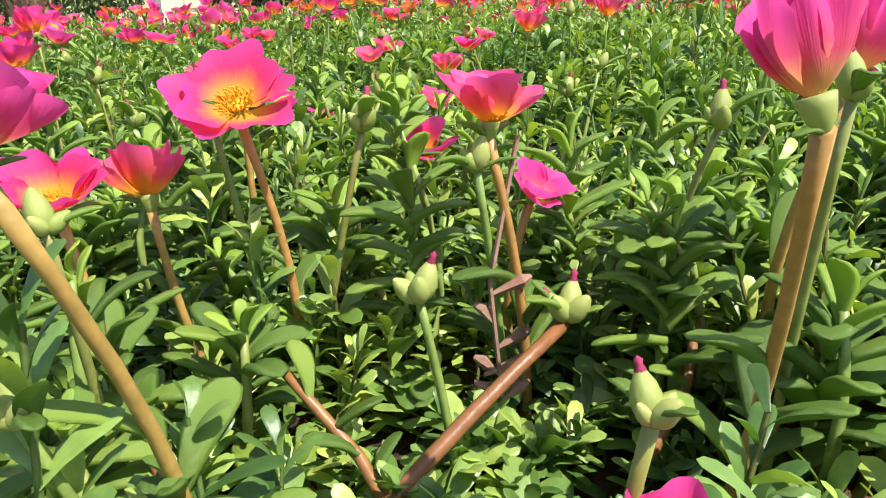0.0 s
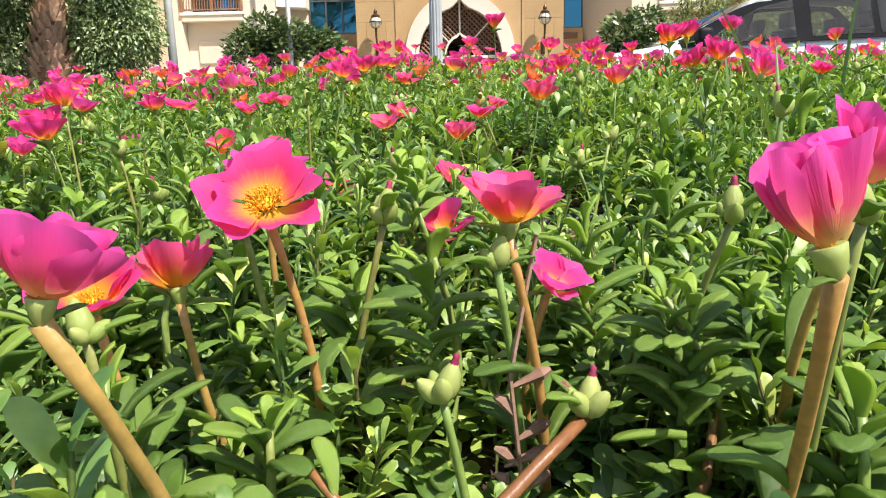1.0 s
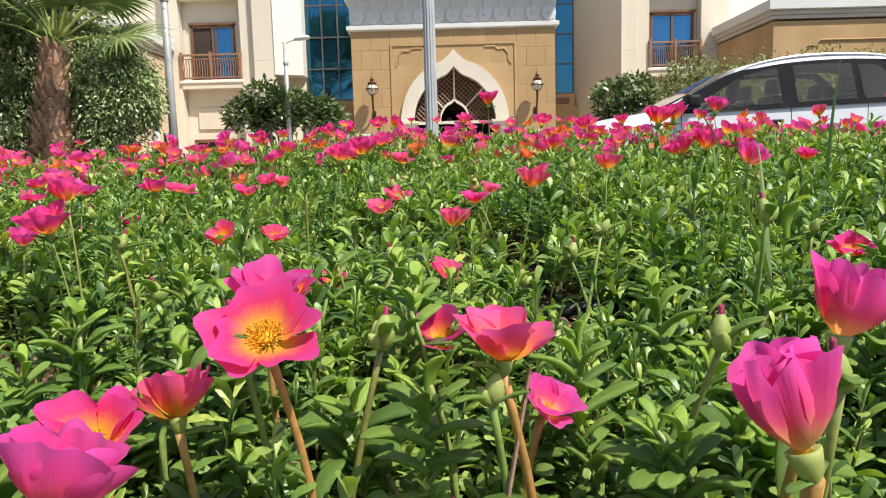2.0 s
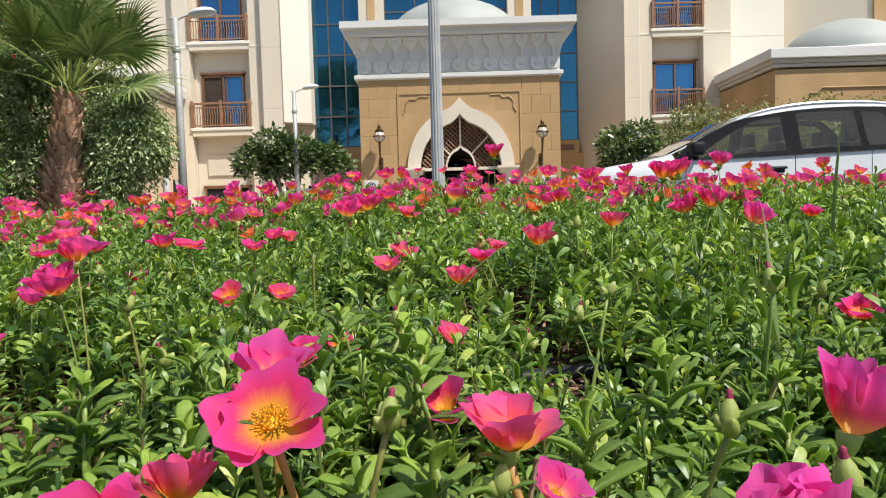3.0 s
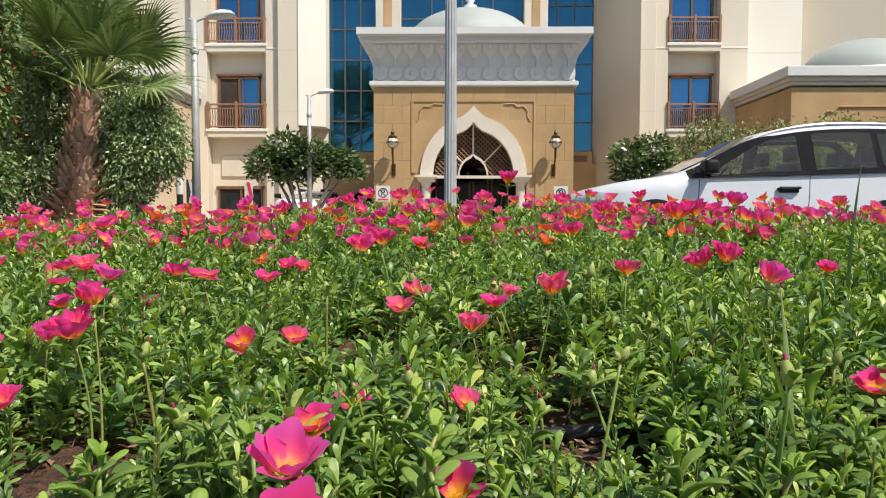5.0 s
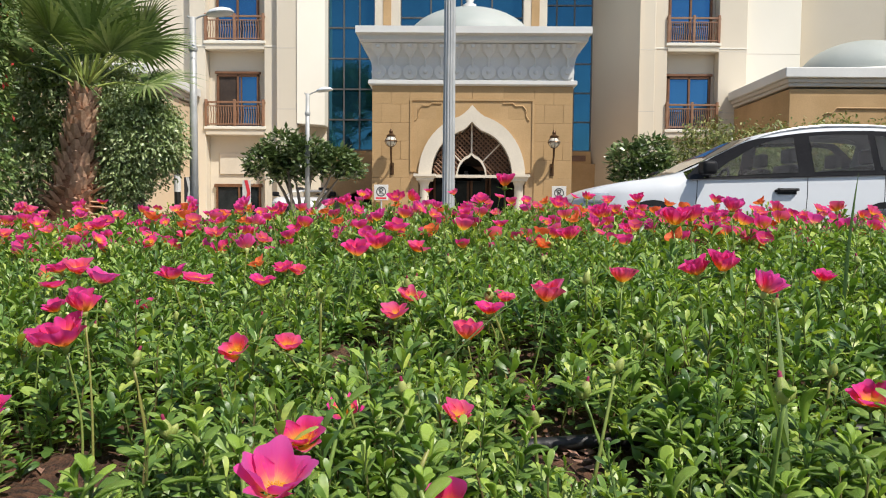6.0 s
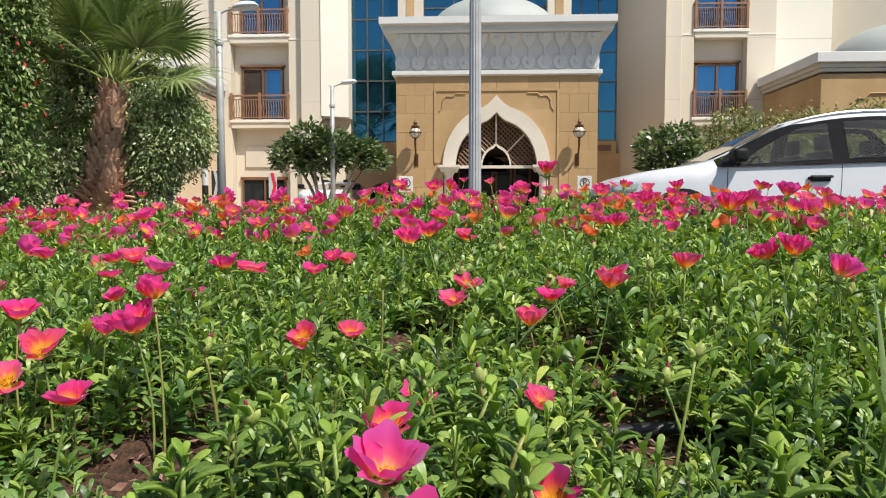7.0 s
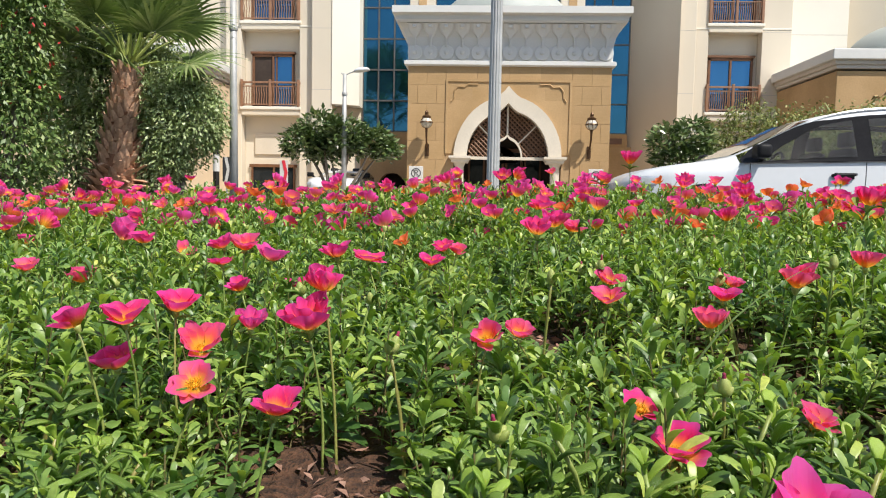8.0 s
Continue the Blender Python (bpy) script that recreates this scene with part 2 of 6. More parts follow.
CAR_GLASS = clear_pane("tinted_car_glass", (0.76, 0.82, 0.80), 0.035)
SCREEN_GLASS = clear_pane("dark_windscreen_glass", (0.42, 0.46, 0.45), 0.03)
CABIN = surface("dark_cabin_trim", (0.012, 0.012, 0.013), (0.03, 0.03, 0.032), 0.8, 60, 5, 0.2)
CAR_BLACK = surface("black_car_plastic", (0.016, 0.016, 0.017), (0.03, 0.03, 0.032), 0.45, 60, 5, 0.15)
GLOSS_BLACK = surface("gloss_black_trim", (0.012, 0.012, 0.013), (0.02, 0.02, 0.021), 0.06, 30, 3, 0.0)
for plain in (DARK_PANE, GLOSS_BLACK, CAR_BLACK):
    plain.node_tree.nodes["Principled BSDF"].inputs["Specular IOR Level"].default_value = 0.10
CHROME = surface("chrome", (0.6, 0.6, 0.62), (0.7, 0.7, 0.72), 0.15, 30, 3, 0.0, 1.0)
RUBBER = surface("tyre_rubber", (0.018, 0.018, 0.018), (0.03, 0.03, 0.03), 0.8, 60, 6, 0.3)
HEADLIGHT = surface("headlight_lens", (0.35, 0.38, 0.42), (0.55, 0.58, 0.62), 0.08, 30, 4, 0.0, 0.3)
BRONZE = surface("brown_bronze", (0.07, 0.035, 0.016), (0.14, 0.075, 0.035), 0.4, 60, 6, 0.1, 0.6)
BARK = surface("palm_bark", (0.22, 0.09, 0.045), (0.40, 0.19, 0.105), 0.95, 30, 4, 0.8, 0, 0.02)
BOOT = surface("dry_palm_boot", (0.36, 0.18, 0.10), (0.72, 0.47, 0.31), 0.9, 25, 5, 0.5, 0, 0.01, 0.3)
TRUNK = surface("shrub_bark", (0.17, 0.14, 0.11), (0.28, 0.23, 0.18), 0.9, 30, 4, 0.6, 0, 0.01)
PALM_LEAF = thin_plant("palm_blade", [(0, (0.085, 0.135, 0.035)), (0.6, (0.155, 0.225, 0.065)), (1, (0.34, 0.39, 0.18))], 0.45, 0.12, (1.4, 1.4, 0.6), 20.0)
DARK_LEAF = thin_plant("dense_shrub_leaf", [(0, (0.13, 0.19, 0.07)), (0.5, (0.34, 0.43, 0.19)), (1, (0.60, 0.66, 0.40))], 0.36, 0.18, (1.4, 1.4, 0.6), 20.0)
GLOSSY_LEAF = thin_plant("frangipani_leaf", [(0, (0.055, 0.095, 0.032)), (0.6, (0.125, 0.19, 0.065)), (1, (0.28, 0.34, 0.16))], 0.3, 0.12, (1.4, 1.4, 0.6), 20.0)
HEDGE_LEAF = thin_plant("hedge_leaf", [(0, (0.10, 0.135, 0.04)), (0.6, (0.23, 0.265, 0.085)), (1, (0.42, 0.41, 0.17))], 0.45, 0.18, (1.4, 1.4, 0.6), 20.0)
BRIGHT_LEAF = thin_plant("climber_leaf", [(0, (0.08, 0.14, 0.04)), (0.6, (0.17, 0.26, 0.075)), (1, (0.36, 0.43, 0.17))], 0.45, 0.2, (1.4, 1.4, 0.6), 20.0)
RED_BRACT = thin_plant("red_bract", [(0, (0.5, 0.03, 0.03)), (1, (0.7, 0.08, 0.08))], 0.6, 0.3, (1.2, 1, 1), 30.0)
WHITE_BLOOM = thin_plant("white_bloom", [(0, (0.7, 0.7, 0.62)), (1, (0.8, 0.8, 0.75))], 0.6, 0.3, (1, 1, 1), 30.0)
SIGN_WHITE = surface("sign_white", (0.62, 0.60, 0.56), (0.72, 0.70, 0.66), 0.5, 40, 4, 0.0)
SIGN_DARK = surface("sign_dark", (0.03, 0.03, 0.035), (0.05, 0.05, 0.055), 0.5, 40, 4, 0.0)
SIGN_RED = surface("sign_red", (0.68, 0.03, 0.05), (0.76, 0.05, 0.07), 0.5, 40, 4, 0.0)
GRASS = thin_plant("grass_blade", [(0, (0.10, 0.19, 0.04)), (1, (0.22, 0.30, 0.10))], 0.45, 0.25, (1.3, 1.3, 0.6), 300.0, "object")
DRY = surface("dry_brown_stalk", (0.24, 0.12, 0.08), (0.40, 0.24, 0.17), 0.9, 300, 60, 0.5, 0, 0.0008)


# ---- building blocks ----
def mesh_of(name, bm, material, smooth=False):
    me = bpy.data.meshes.new(name)
    bm.to_mesh(me)
    bm.free()
    me.materials.append(material)
    if smooth:
        me.shade_smooth()
    return me


def part(name, bm, material, parent, label="", smooth=False):
    """Links a bmesh as one mesh object under a thing or a part."""
    ob = new(name, mesh_of(name, bm, material, smooth))
    ob.parent = parent
    return tagged(ob, label)


def shared_part(name, me, parent, m=Matrix()):
    ob = new(name, me)
    ob.parent = parent
    ob.matrix_basis = m
    return ob


def thing(name, label, category, group="", kind="", at=(0, 0, 0), turn=0.0):
    ob = new(name)
    ob.empty_display_size = 0.05
    ob.matrix_basis = pose(*at, 0, 0, turn)
    return tagged(ob, label, category, group, kind)


def box(bm, x0, x1, y0, y1, z0, z1):
    v = [bm.verts.new((x, y, z)) for x in (x0, x1) for y in (y0, y1) for z in (z0, z1)]
    for f in ((0, 1, 3, 2), (4, 6, 7, 5), (0, 4, 5, 1), (2, 3, 7, 6), (0, 2, 6, 4), (1, 5, 7, 3)):
        bm.faces.new([v[i] for i in f])
    return bm


def boxed(*dims):
    return box(bmesh.new(), *dims)


def bevelled(bm, width, segments=1):
    bmesh.ops.bevel(bm, geom=bm.edges[:], offset=width, segments=segments, affect="EDGES", profile=0.6)
    return bm


def tube(bm, pts, radii, n=8, cap=True):
    """A round bar along points, with a radius for each."""
    pts = [Vector(p) for p in pts]
    rings = []
    for i, p in enumerate(pts):
        way = (pts[min(i + 1, len(pts) - 1)] - pts[max(i - 1, 0)]).normalized()
        a = way.cross(Vector((0, 0, 1)) if abs(way.z) < 0.95 else Vector((0, 1, 0))).normalized()
        b = way.cross(a)
        r = radii[i] if isinstance(radii, (list, tuple)) else radii
        rings.append([bm.verts.new(p + r * (math.cos(k * math.tau / n) * a + math.sin(k * math.tau / n) * b)) for k in range(n)])
    for r0, r1 in zip(rings, rings[1:]):
        for k in range(n):
            bm.faces.new((r0[k], r0[(k + 1) % n], r1[(k + 1) % n], r1[k]))
    if cap:
        bm.faces.new(rings[0][::-1])
        bm.faces.new(rings[-1])
    return bm


def lathe(bm, profile, centre=(0, 0, 0), n=24):
    """Turns (radius, height) pairs round the upright through centre."""
    c = Vector(centre)
    rings = [[bm.verts.new(c + Vector((max(r, 1e-4) * math.cos(k * math.tau / n), max(r, 1e-4) * math.sin(k * math.tau / n), z))) for k in range(n)] for r, z in profile]
    for r0, r1 in zip(rings, rings[1:]):
        for k in range(n):
            bm.faces.new((r0[k], r0[(k + 1) % n], r1[(k + 1) % n], r1[k]))
    return bm


def bend(a, b, sag, n=6):
    """Points of a bow from a to b, pushed aside by sag in its middle."""
    a, b, sag = Vector(a), Vector(b), Vector(sag)
    return [a.lerp(b, i / n) + sag * math.sin(math.pi * i / n) for i in range(n + 1)]


def mesh_from_arrays(name, verts, quads, material, smooth=True):
    """One mesh from a vertex array (n, 3) and a face array (m, k)."""
    me = bpy.data.meshes.new(name)
    m, k = quads.shape
    me.vertices.add(len(verts))
    me.vertices.foreach_set("co", verts.astype(np.float32).ravel())
    me.loops.add(m * k)
    me.loops.foreach_set("vertex_index", quads.astype(np.int32).ravel())
    me.polygons.add(m)
    me.polygons.foreach_set("loop_start", (np.arange(m) * k).astype(np.int32))
    me.update(calc_edges=True)
    me.polygons.foreach_set("use_smooth", np.full(m, smooth))
    me.materials.append(material)
    return me


def scattered(template, faces, place, axis, side, size):
    """Copies of a small template at each place, its x along axis and its y along side."""
    up = np.cross(axis, side)
    v = place[:, None, :] + size[:, None, None] * (
        template[None, :, 0:1] * axis[:, None, :] + template[None, :, 1:2] * side[:, None, :] + template[None, :, 2:3] * up[:, None, :])
    f = faces[None] + (np.arange(len(place)) * len(template))[:, None, None]
    return v.reshape(-1, 3), f.reshape(-1, faces.shape[1])


def directions(azimuth, height, roll):
    """Unit axes and sides of leaves from azimuth, elevation and roll (arrays of radians)."""
    a = np.stack([np.cos(height) * np.cos(azimuth), np.cos(height) * np.sin(azimuth), np.sin(height)], 1)
    s = np.stack([-np.sin(azimuth), np.cos(azimuth), np.zeros_like(azimuth)], 1)
    u = np.cross(a, s)
    return a, np.cos(roll)[:, None] * s + np.sin(roll)[:, None] * u


def spatula(rows, cols, wide=0.25, droop=0.10):
    """A fleshy spoon-shaped leaf of length 1 along x: grooved along the middle, its edges rounded off."""
    u = 1 - (1 - np.linspace(0, 1, rows)) ** 1.7
    w = wide * (0.16 + 0.84 * np.clip(u, 0, 1) ** 1.05) * np.sqrt(np.clip(1 - u ** 4, 0.0, 1)) + 0.004
    v = np.linspace(-1, 1, cols) if cols < 5 else np.array([-1, -0.62, 0, 0.62, 1])
    x = np.repeat(u, cols)
    y = (w[:, None] * v[None]).ravel()
    rise = 0.22 * np.abs(v) if cols < 5 else 0.42 * np.abs(v) - 0.34 * v ** 4
    z = (w[:, None] * rise[None] + (droop * np.sin(u * 2.6) - 0.10 * u * u)[:, None]).ravel()
    f = [(r * cols + c, (r + 1) * cols + c, (r + 1) * cols + c + 1, r * cols + c + 1) for r in range(rows - 1) for c in range(cols - 1)]
    return np.stack([x, y, z], 1), np.array(f)


def almond(fold=0.2):
    """A pointed leaf of length 1 along x, folded along its midrib."""
    v = np.array([(0, 0, 0), (0.5, 0.21, fold * 0.21), (0.5, -0.21, fold * 0.21), (1, 0, -0.08), (0.5, 0, 0.03)], float)
    return v, np.array([(0, 2, 3, 4), (0, 4, 3, 1)])


# ---- ground ----
bm = bmesh.new()
bmesh.ops.create_grid(bm, x_segments=20, y_segments=20, size=400)
ground = tagged(new("road", mesh_of("road", bm, ASPHALT)), "grey asphalt road beyond the planting bed", "road", kind="structure")
pavement = tagged(new("pavement", mesh_of("pavement", bevelled(boxed(-40, 40, 16.2, 60, -0.1, 0.12), 0.02), PAVING)), "pale paved forecourt in front of the building", "pavement", kind="structure")


def flower_level(x, y):
    """Height at which the blooms stand over the mounded bed."""
    yy = np.minimum(y, 2.15)
    back = np.clip(y - 2.15, 0, 5)
    slope = np.where(np.asarray(x) > 0, 0.045 - 0.078 * np.clip((yy - 0.9) / 1.0, 0, 1), 0.045)
    return 0.424 + 0.094 * yy + slope * np.clip(x, -1.5, 1.5) - 0.50 * back ** 1.3


def soil_level(x, y):
    return flower_level(x, y) - 0.105


def bed_soil():
    nx, ny = 150, 110
    xs, ys = np.linspace(-2.45, 2.45, nx), np.linspace(-0.9, 2.95, ny)
    gx, gy = np.meshgrid(xs, ys)
    rng = np.random.default_rng(5)
    rough = rng.normal(0, 0.006, gx.shape)
    edge = np.minimum(np.minimum(2.45 - np.abs(gx), gy + 0.9), 2.95 - gy)
    fall = np.clip(edge / 0.35, 0, 1)
    z = 0.13 + np.maximum(soil_level(gx, gy) + rough - 0.13, 0.0) * fall * (2 - fall)
    v = np.stack([gx, gy, z], 2).reshape(-1, 3)
    i = np.arange((nx - 1) * (ny - 1))
    a = (i // (nx - 1)) * nx + i % (nx - 1)
    q = np.stack([a, a + 1, a + nx + 1, a + nx], 1)
    return mesh_from_arrays("soil", v, q, SOIL)


tagged(new("planting_bed_soil", bed_soil()), "damp brown soil of a mounded flower bed", "soil", kind="structure")
kerb = thing("bed_kerb", "pale concrete kerb round the flower bed", "kerb", kind="structure")
for k in range(6):
    x0 = -2.6 + k * 0.8667
    for y0 in (2.95, -1.05):
        part("kerb_stone", bevelled(boxed(x0, x0 + 0.857, y0, y0 + 0.15, -0.05, 0.16), 0.012), KERB, kerb)
for side in (-2.6, 2.45):
    for k in range(4):
        y0 = -0.895 + k * 0.961
        part("kerb_stone", bevelled(boxed(side, side + 0.15, y0, y0 + 0.951, -0.05, 0.16), 0.012), KERB, kerb)


# ---- building ----
def ogee(half, spring, apex, n=14, centre=0.53):
    """Points (x, z) of a pointed ogee arch from its left foot over the apex to its right foot."""
    left, rise, body = [], apex - spring, n - 4
    for i in range(body + 1):
        a = radians(72) * i / body
        left.append((-half * math.cos(a), spring + 0.86 * rise * math.sin(a)))
    x0, z0 = left[-1]
    for i in range(1, 5):
        t = i / 4
        left.append((x0 * (1 - t), z0 + (apex - z0) * t ** 1.6))
    left[-1] = (0.0, apex)
    return [(centre + x, z) for x, z in left] + [(centre - x, z) for x, z in left[-2::-1]]


def arch_slab(bm, inner, outer, y0, y1):
    """A slab between two outlines with equal counts, from y0 to y1 deep."""
    a = [[bm.verts.new((x, y, z)) for x, z in line] for line in (inner, outer) for y in (y0, y1)]
    i0, i1, o0, o1 = a
    for k in range(len(inner) - 1):
        for f in ((i0[k], i0[k + 1], o0[k + 1], o0[k]), (i1[k + 1], i1[k], o1[k], o1[k + 1]),
                  (i0[k + 1], i0[k], i1[k], i1[k + 1]), (o0[k], o0[k + 1], o1[k + 1], o1[k])):
            bm.faces.new(f)
    for k in (0, -1):
        bm.faces.new((i0[k], o0[k], o1[k], i1[k]))
    bmesh.ops.recalc_face_normals(bm, faces=bm.faces[:])
    return bm


def flared(bm, rows, cx, y_back):
    """A moulding round three sides: rows of (half width, front y, z), closed at the back."""
    rings = [[bm.verts.new(p) for p in ((cx - h, y_back, z), (cx - h, yf, z), (cx + h, yf, z), (cx + h, y_back, z))] for h, yf, z in rows]
    for r0, r1 in zip(rings, rings[1:]):
        for k in range(4):
            bm.faces.new((r0[k], r0[(k + 1) % 4], r1[(k + 1) % 4], r1[k]))
    bm.faces.new(rings[0][::-1])
    bm.faces.new(rings[-1])
    return bm


PX, PY = 0.53, 22.0
portal = thing("entrance_portal", "sandstone entrance portal with white carved cornice and pointed arch", "portal", kind="structure", at=(0, 0, 0))
outer = ogee(1.66, 1.78, 3.97)
inner = ogee(1.26, 1.78, 3.46)
# wall round the arch, cut through
top_line = [(x, 4.62) for x, z in outer]
part("wall", arch_slab(bmesh.new(), [(x, max(z, 1.78)) for x, z in outer], top_line, PY + 0.03, PY + 0.6), SANDSTONE_BACK, portal)
for x0, x1 in ((-2.58, PX - 1.66), (PX + 1.66, 3.64)):
    part("wall", boxed(x0, x1, PY + 0.03, PY + 0.6, 0.0, 4.62), SANDSTONE_BACK, portal)
for x0, x1 in ((-2.58, -2.2), (3.26, 3.64)):
    part("side_wall", boxed(x0, x1, PY + 0.6, 28.3, 0.0, 4.62), SANDSTONE, portal)
part("ceiling_slab", boxed(-2.2, 3.26, PY + 0.6, 28.3, 4.3, 4.6), GREY_RENDER, portal)
part("arch_frame", arch_slab(bmesh.new(), inner, outer, PY - 0.10, PY + 0.5), TRIM, portal, "cream stone ogee arch surround")
for s in (-1, 1):
    cx = PX + s * 1.46
    cap = part("capital", flared(bmesh.new(), [(0.24, PY - 0.14, 1.62), (0.27, PY - 0.17, 1.66), (0.27, PY - 0.17, 1.70), (0.34, PY - 0.24, 1.76), (0.34, PY - 0.24, 1.83)], cx, PY + 0.45), TRIM, portal, "cream stone capital")
    part("pilaster", lathe(bmesh.new(), [(0.2, 0.12), (0.2, 0.3), (0.15, 0.36), (0.14, 1.5), (0.17, 1.56), (0.2, 1.62)], (cx + s * 0.02, PY + 0.1, 0), 20), TRIM, portal, "", True)
part("lower_moulding", flared(bmesh.new(), [(3.16, PY - 0.06, 4.56), (3.22, PY - 0.12, 4.60), (3.22, PY - 0.12, 4.71), (3.14, PY - 0.03, 4.74)], PX, 28.2), STUCCO, portal)
part("frieze", flared(bmesh.new(), [(3.12, PY - 0.02, 4.72), (3.12, PY - 0.03, 5.15), (3.18, PY - 0.09, 5.42), (3.30, PY - 0.22, 5.66), (3.42, PY - 0.36, 5.80)], PX, 28.2), STUCCO, portal, "white carved stalactite frieze")
part("cornice", flared(bmesh.new(), [(3.43, PY - 0.46, 5.78), (3.47, PY - 0.52, 5.85), (3.47, PY - 0.52, 5.97), (3.545, PY - 0.70, 6.01), (3.545, PY - 0.70, 6.21), (3.45, PY - 0.58, 6.24)], PX, 28.2), STUCCO, portal)


def frieze_front(z):
    """Front y of the frieze at height z."""
    return PY + float(np.interp(z, [4.72, 5.15, 5.42, 5.66, 5.80], [-0.02, -0.03, -0.09, -0.22, -0.36]))


def bracket(cx):
    """A slim rib that spreads into a bracket under the cornice, proud of the frieze between two niches."""
    bm = bmesh.new()
    rows = []
    for z, h in ((5.12, 0.028), (5.16, 0.05), (5.20, 0.028), (5.36, 0.030), (5.44, 0.075), (5.52, 0.150), (5.60, 0.196), (5.76, 0.212)):
        y = frieze_front(z)
        rows.append([bm.verts.new((cx + a * h, y + d, z)) for a, d in ((-1, 0.02), (-1, -0.075), (-0.7, -0.095), (0.7, -0.095), (1, -0.075), (1, 0.02))])
    for r0, r1 in zip(rows, rows[1:]):
        for k in range(5):
            bm.faces.new((r0[k], r0[k + 1], r1[k + 1], r1[k]))
    bm.faces.new(rows[0][::-1])
    return bm


N_NICHE = 13
for k in range(N_NICHE):
    cx = PX - 2.905 + k * (5.81 / (N_NICHE - 1))
    # rosette, rib and bracket of the carved band
    bm = bmesh.new()
    lathe(bm, [(0.222, -0.02), (0.222, 0.06), (0.205, 0.075), (0.07, 0.078), (0.055, 0.12), (0.02, 0.125), (0.0, 0.125)], (0, 0, 0), 22)
    bmesh.ops.rotate(bm, verts=bm.verts[:], matrix=Matrix.Rotation(radians(90), 3, "X"))
    bmesh.ops.translate(bm, verts=bm.verts[:], vec=(cx, frieze_front(4.95), 4.965))
    part("rosette", bm, STUCCO, portal)
    part("bracket", bracket(cx), STUCCO, portal)
    part("dentil", bevelled(boxed(cx - 0.06, cx + 0.06, PY - 0.40, PY - 0.2, 5.64, 5.76), 0.012), STUCCO, portal)
# alfiz frame in shallow relief, with carved spandrel corners
for x0, x1, z0, z1 in ((-1.40, -1.33, 1.9, 4.17), (2.39, 2.46, 1.9, 4.17), (-1.33, 2.39, 4.10, 4.17)):
    part("alfiz_frame", boxed(x0, x1, PY - 0.035, PY + 0.03, z0, z1), SANDSTONE, portal)
for s in (-1, 1):
    pts = [(PX + s * px, PY - 0.012, pz) for px, pz in ((0.95, 4.02), (1.25, 4.03), (1.35, 3.94), (1.55, 3.96), (1.66, 3.84), (1.68, 3.62), (1.76, 3.5))]
    part("spandrel_carving", tube(bmesh.new(), pts, 0.028, 5), SANDSTONE, portal)
# stone facing: panel round the arch, slabs on the piers and over the frame
part("facing", arch_slab(bmesh.new(), outer, [(x, 4.10) for x, z in outer], PY + 0.0, PY + 0.029), SANDSTONE, portal)
for x0, x1 in ((-1.33, PX - 1.66), (PX + 1.66, 2.39)):
    part("facing", boxed(x0, x1, PY + 0.0, PY + 0.029, 1.9, 4.10), SANDSTONE, portal)
slabs = {}


def stone_slab(x0, x1, z0, z1):
    key = (round(x1 - x0, 2), round(z1 - z0, 2))
    if key not in slabs:
        slabs[key] = mesh_of("stone_slab", bevelled(boxed(0.003, key[0] - 0.003, 0, 0.03, 0.003, key[1] - 0.003), 0.003), SANDSTONE)
    shared_part("stone_slab", slabs[key], portal, pose(x0, PY - 0.002, z0))


for xa, xb in ((-2.58, -1.40), (2.46, 3.64)):
    for r in range(8):
        cuts = (0.0, 0.59, 1.18) if r % 2 else (0.0, 0.30, 0.89, 1.18)
        for c0, c1 in zip(cuts, cuts[1:]):
            stone_slab(xa + c0, xa + c1, r * 0.57, r * 0.57 + 0.57)
for r in range(4):
    z0 = 1.84 + r * 0.565
    for c in range(5):
        x0 = -1.32 + c * 0.74
        clear = all(abs(xx - PX) > 1.69 or zz > float(np.interp(xx, [p[0] for p in outer], [p[1] for p in outer])) + 0.03 for xx in np.linspace(x0, x0 + 0.74, 5) for zz in (z0,))
        if clear:
            stone_slab(x0, x0 + 0.74, z0, z0 + 0.565)
for k in range(4):
    stone_slab(-1.40 + k * 0.965, -1.40 + (k + 1) * 0.965, 4.17, 4.56)
# lattice screen in the arch head
screen = part("lattice_frame", arch_slab(bmesh.new(), ogee(0.43, 1.80, 2.46, 10), ogee(0.48, 1.80, 2.56, 10), PY + 0.22, PY + 0.30), TRIM, portal)
bm = bmesh.new()
lim = ogee(1.24, 1.78, 3.44)
xs_, zs_ = [p[0] for p in lim], [p[1] for p in lim]


def arch_top(x):
    return float(np.interp(x, xs_, zs_, left=0, right=0))


small_arch = ogee(0.45, 1.80, 2.50)
sx_, sz_ = [p[0] for p in small_arch], [p[1] for p in small_arch]
step = 0.15
for d in (-1, 1):
    for k in range(-26, 27):
        start = None
        for i in range(61):
            x = PX - 1.25 + 2.5 * i / 60
            z = 2.6 + d * (x - PX) + k * step
            inside = 1.84 < z < arch_top(x) and not (abs(x - PX) < 0.45 and z < float(np.interp(x, sx_, sz_)))
            if inside and start is None:
                start = (x, z)
            if start and (not inside or i == 60):
                if abs(x - start[0]) > 0.05:
                    yy = PY + 0.27 + 0.012 * d
                    tube(bm, [(start[0], yy, start[1]), (x, yy, z)], 0.026, 4)
                start = None
part("lattice", bm, LATTICE, screen, "dark brown lattice")
part("lattice_post", boxed(PX - 0.025, PX + 0.025, PY + 0.2, PY + 0.3, 2.54, 3.45), TRIM, portal)
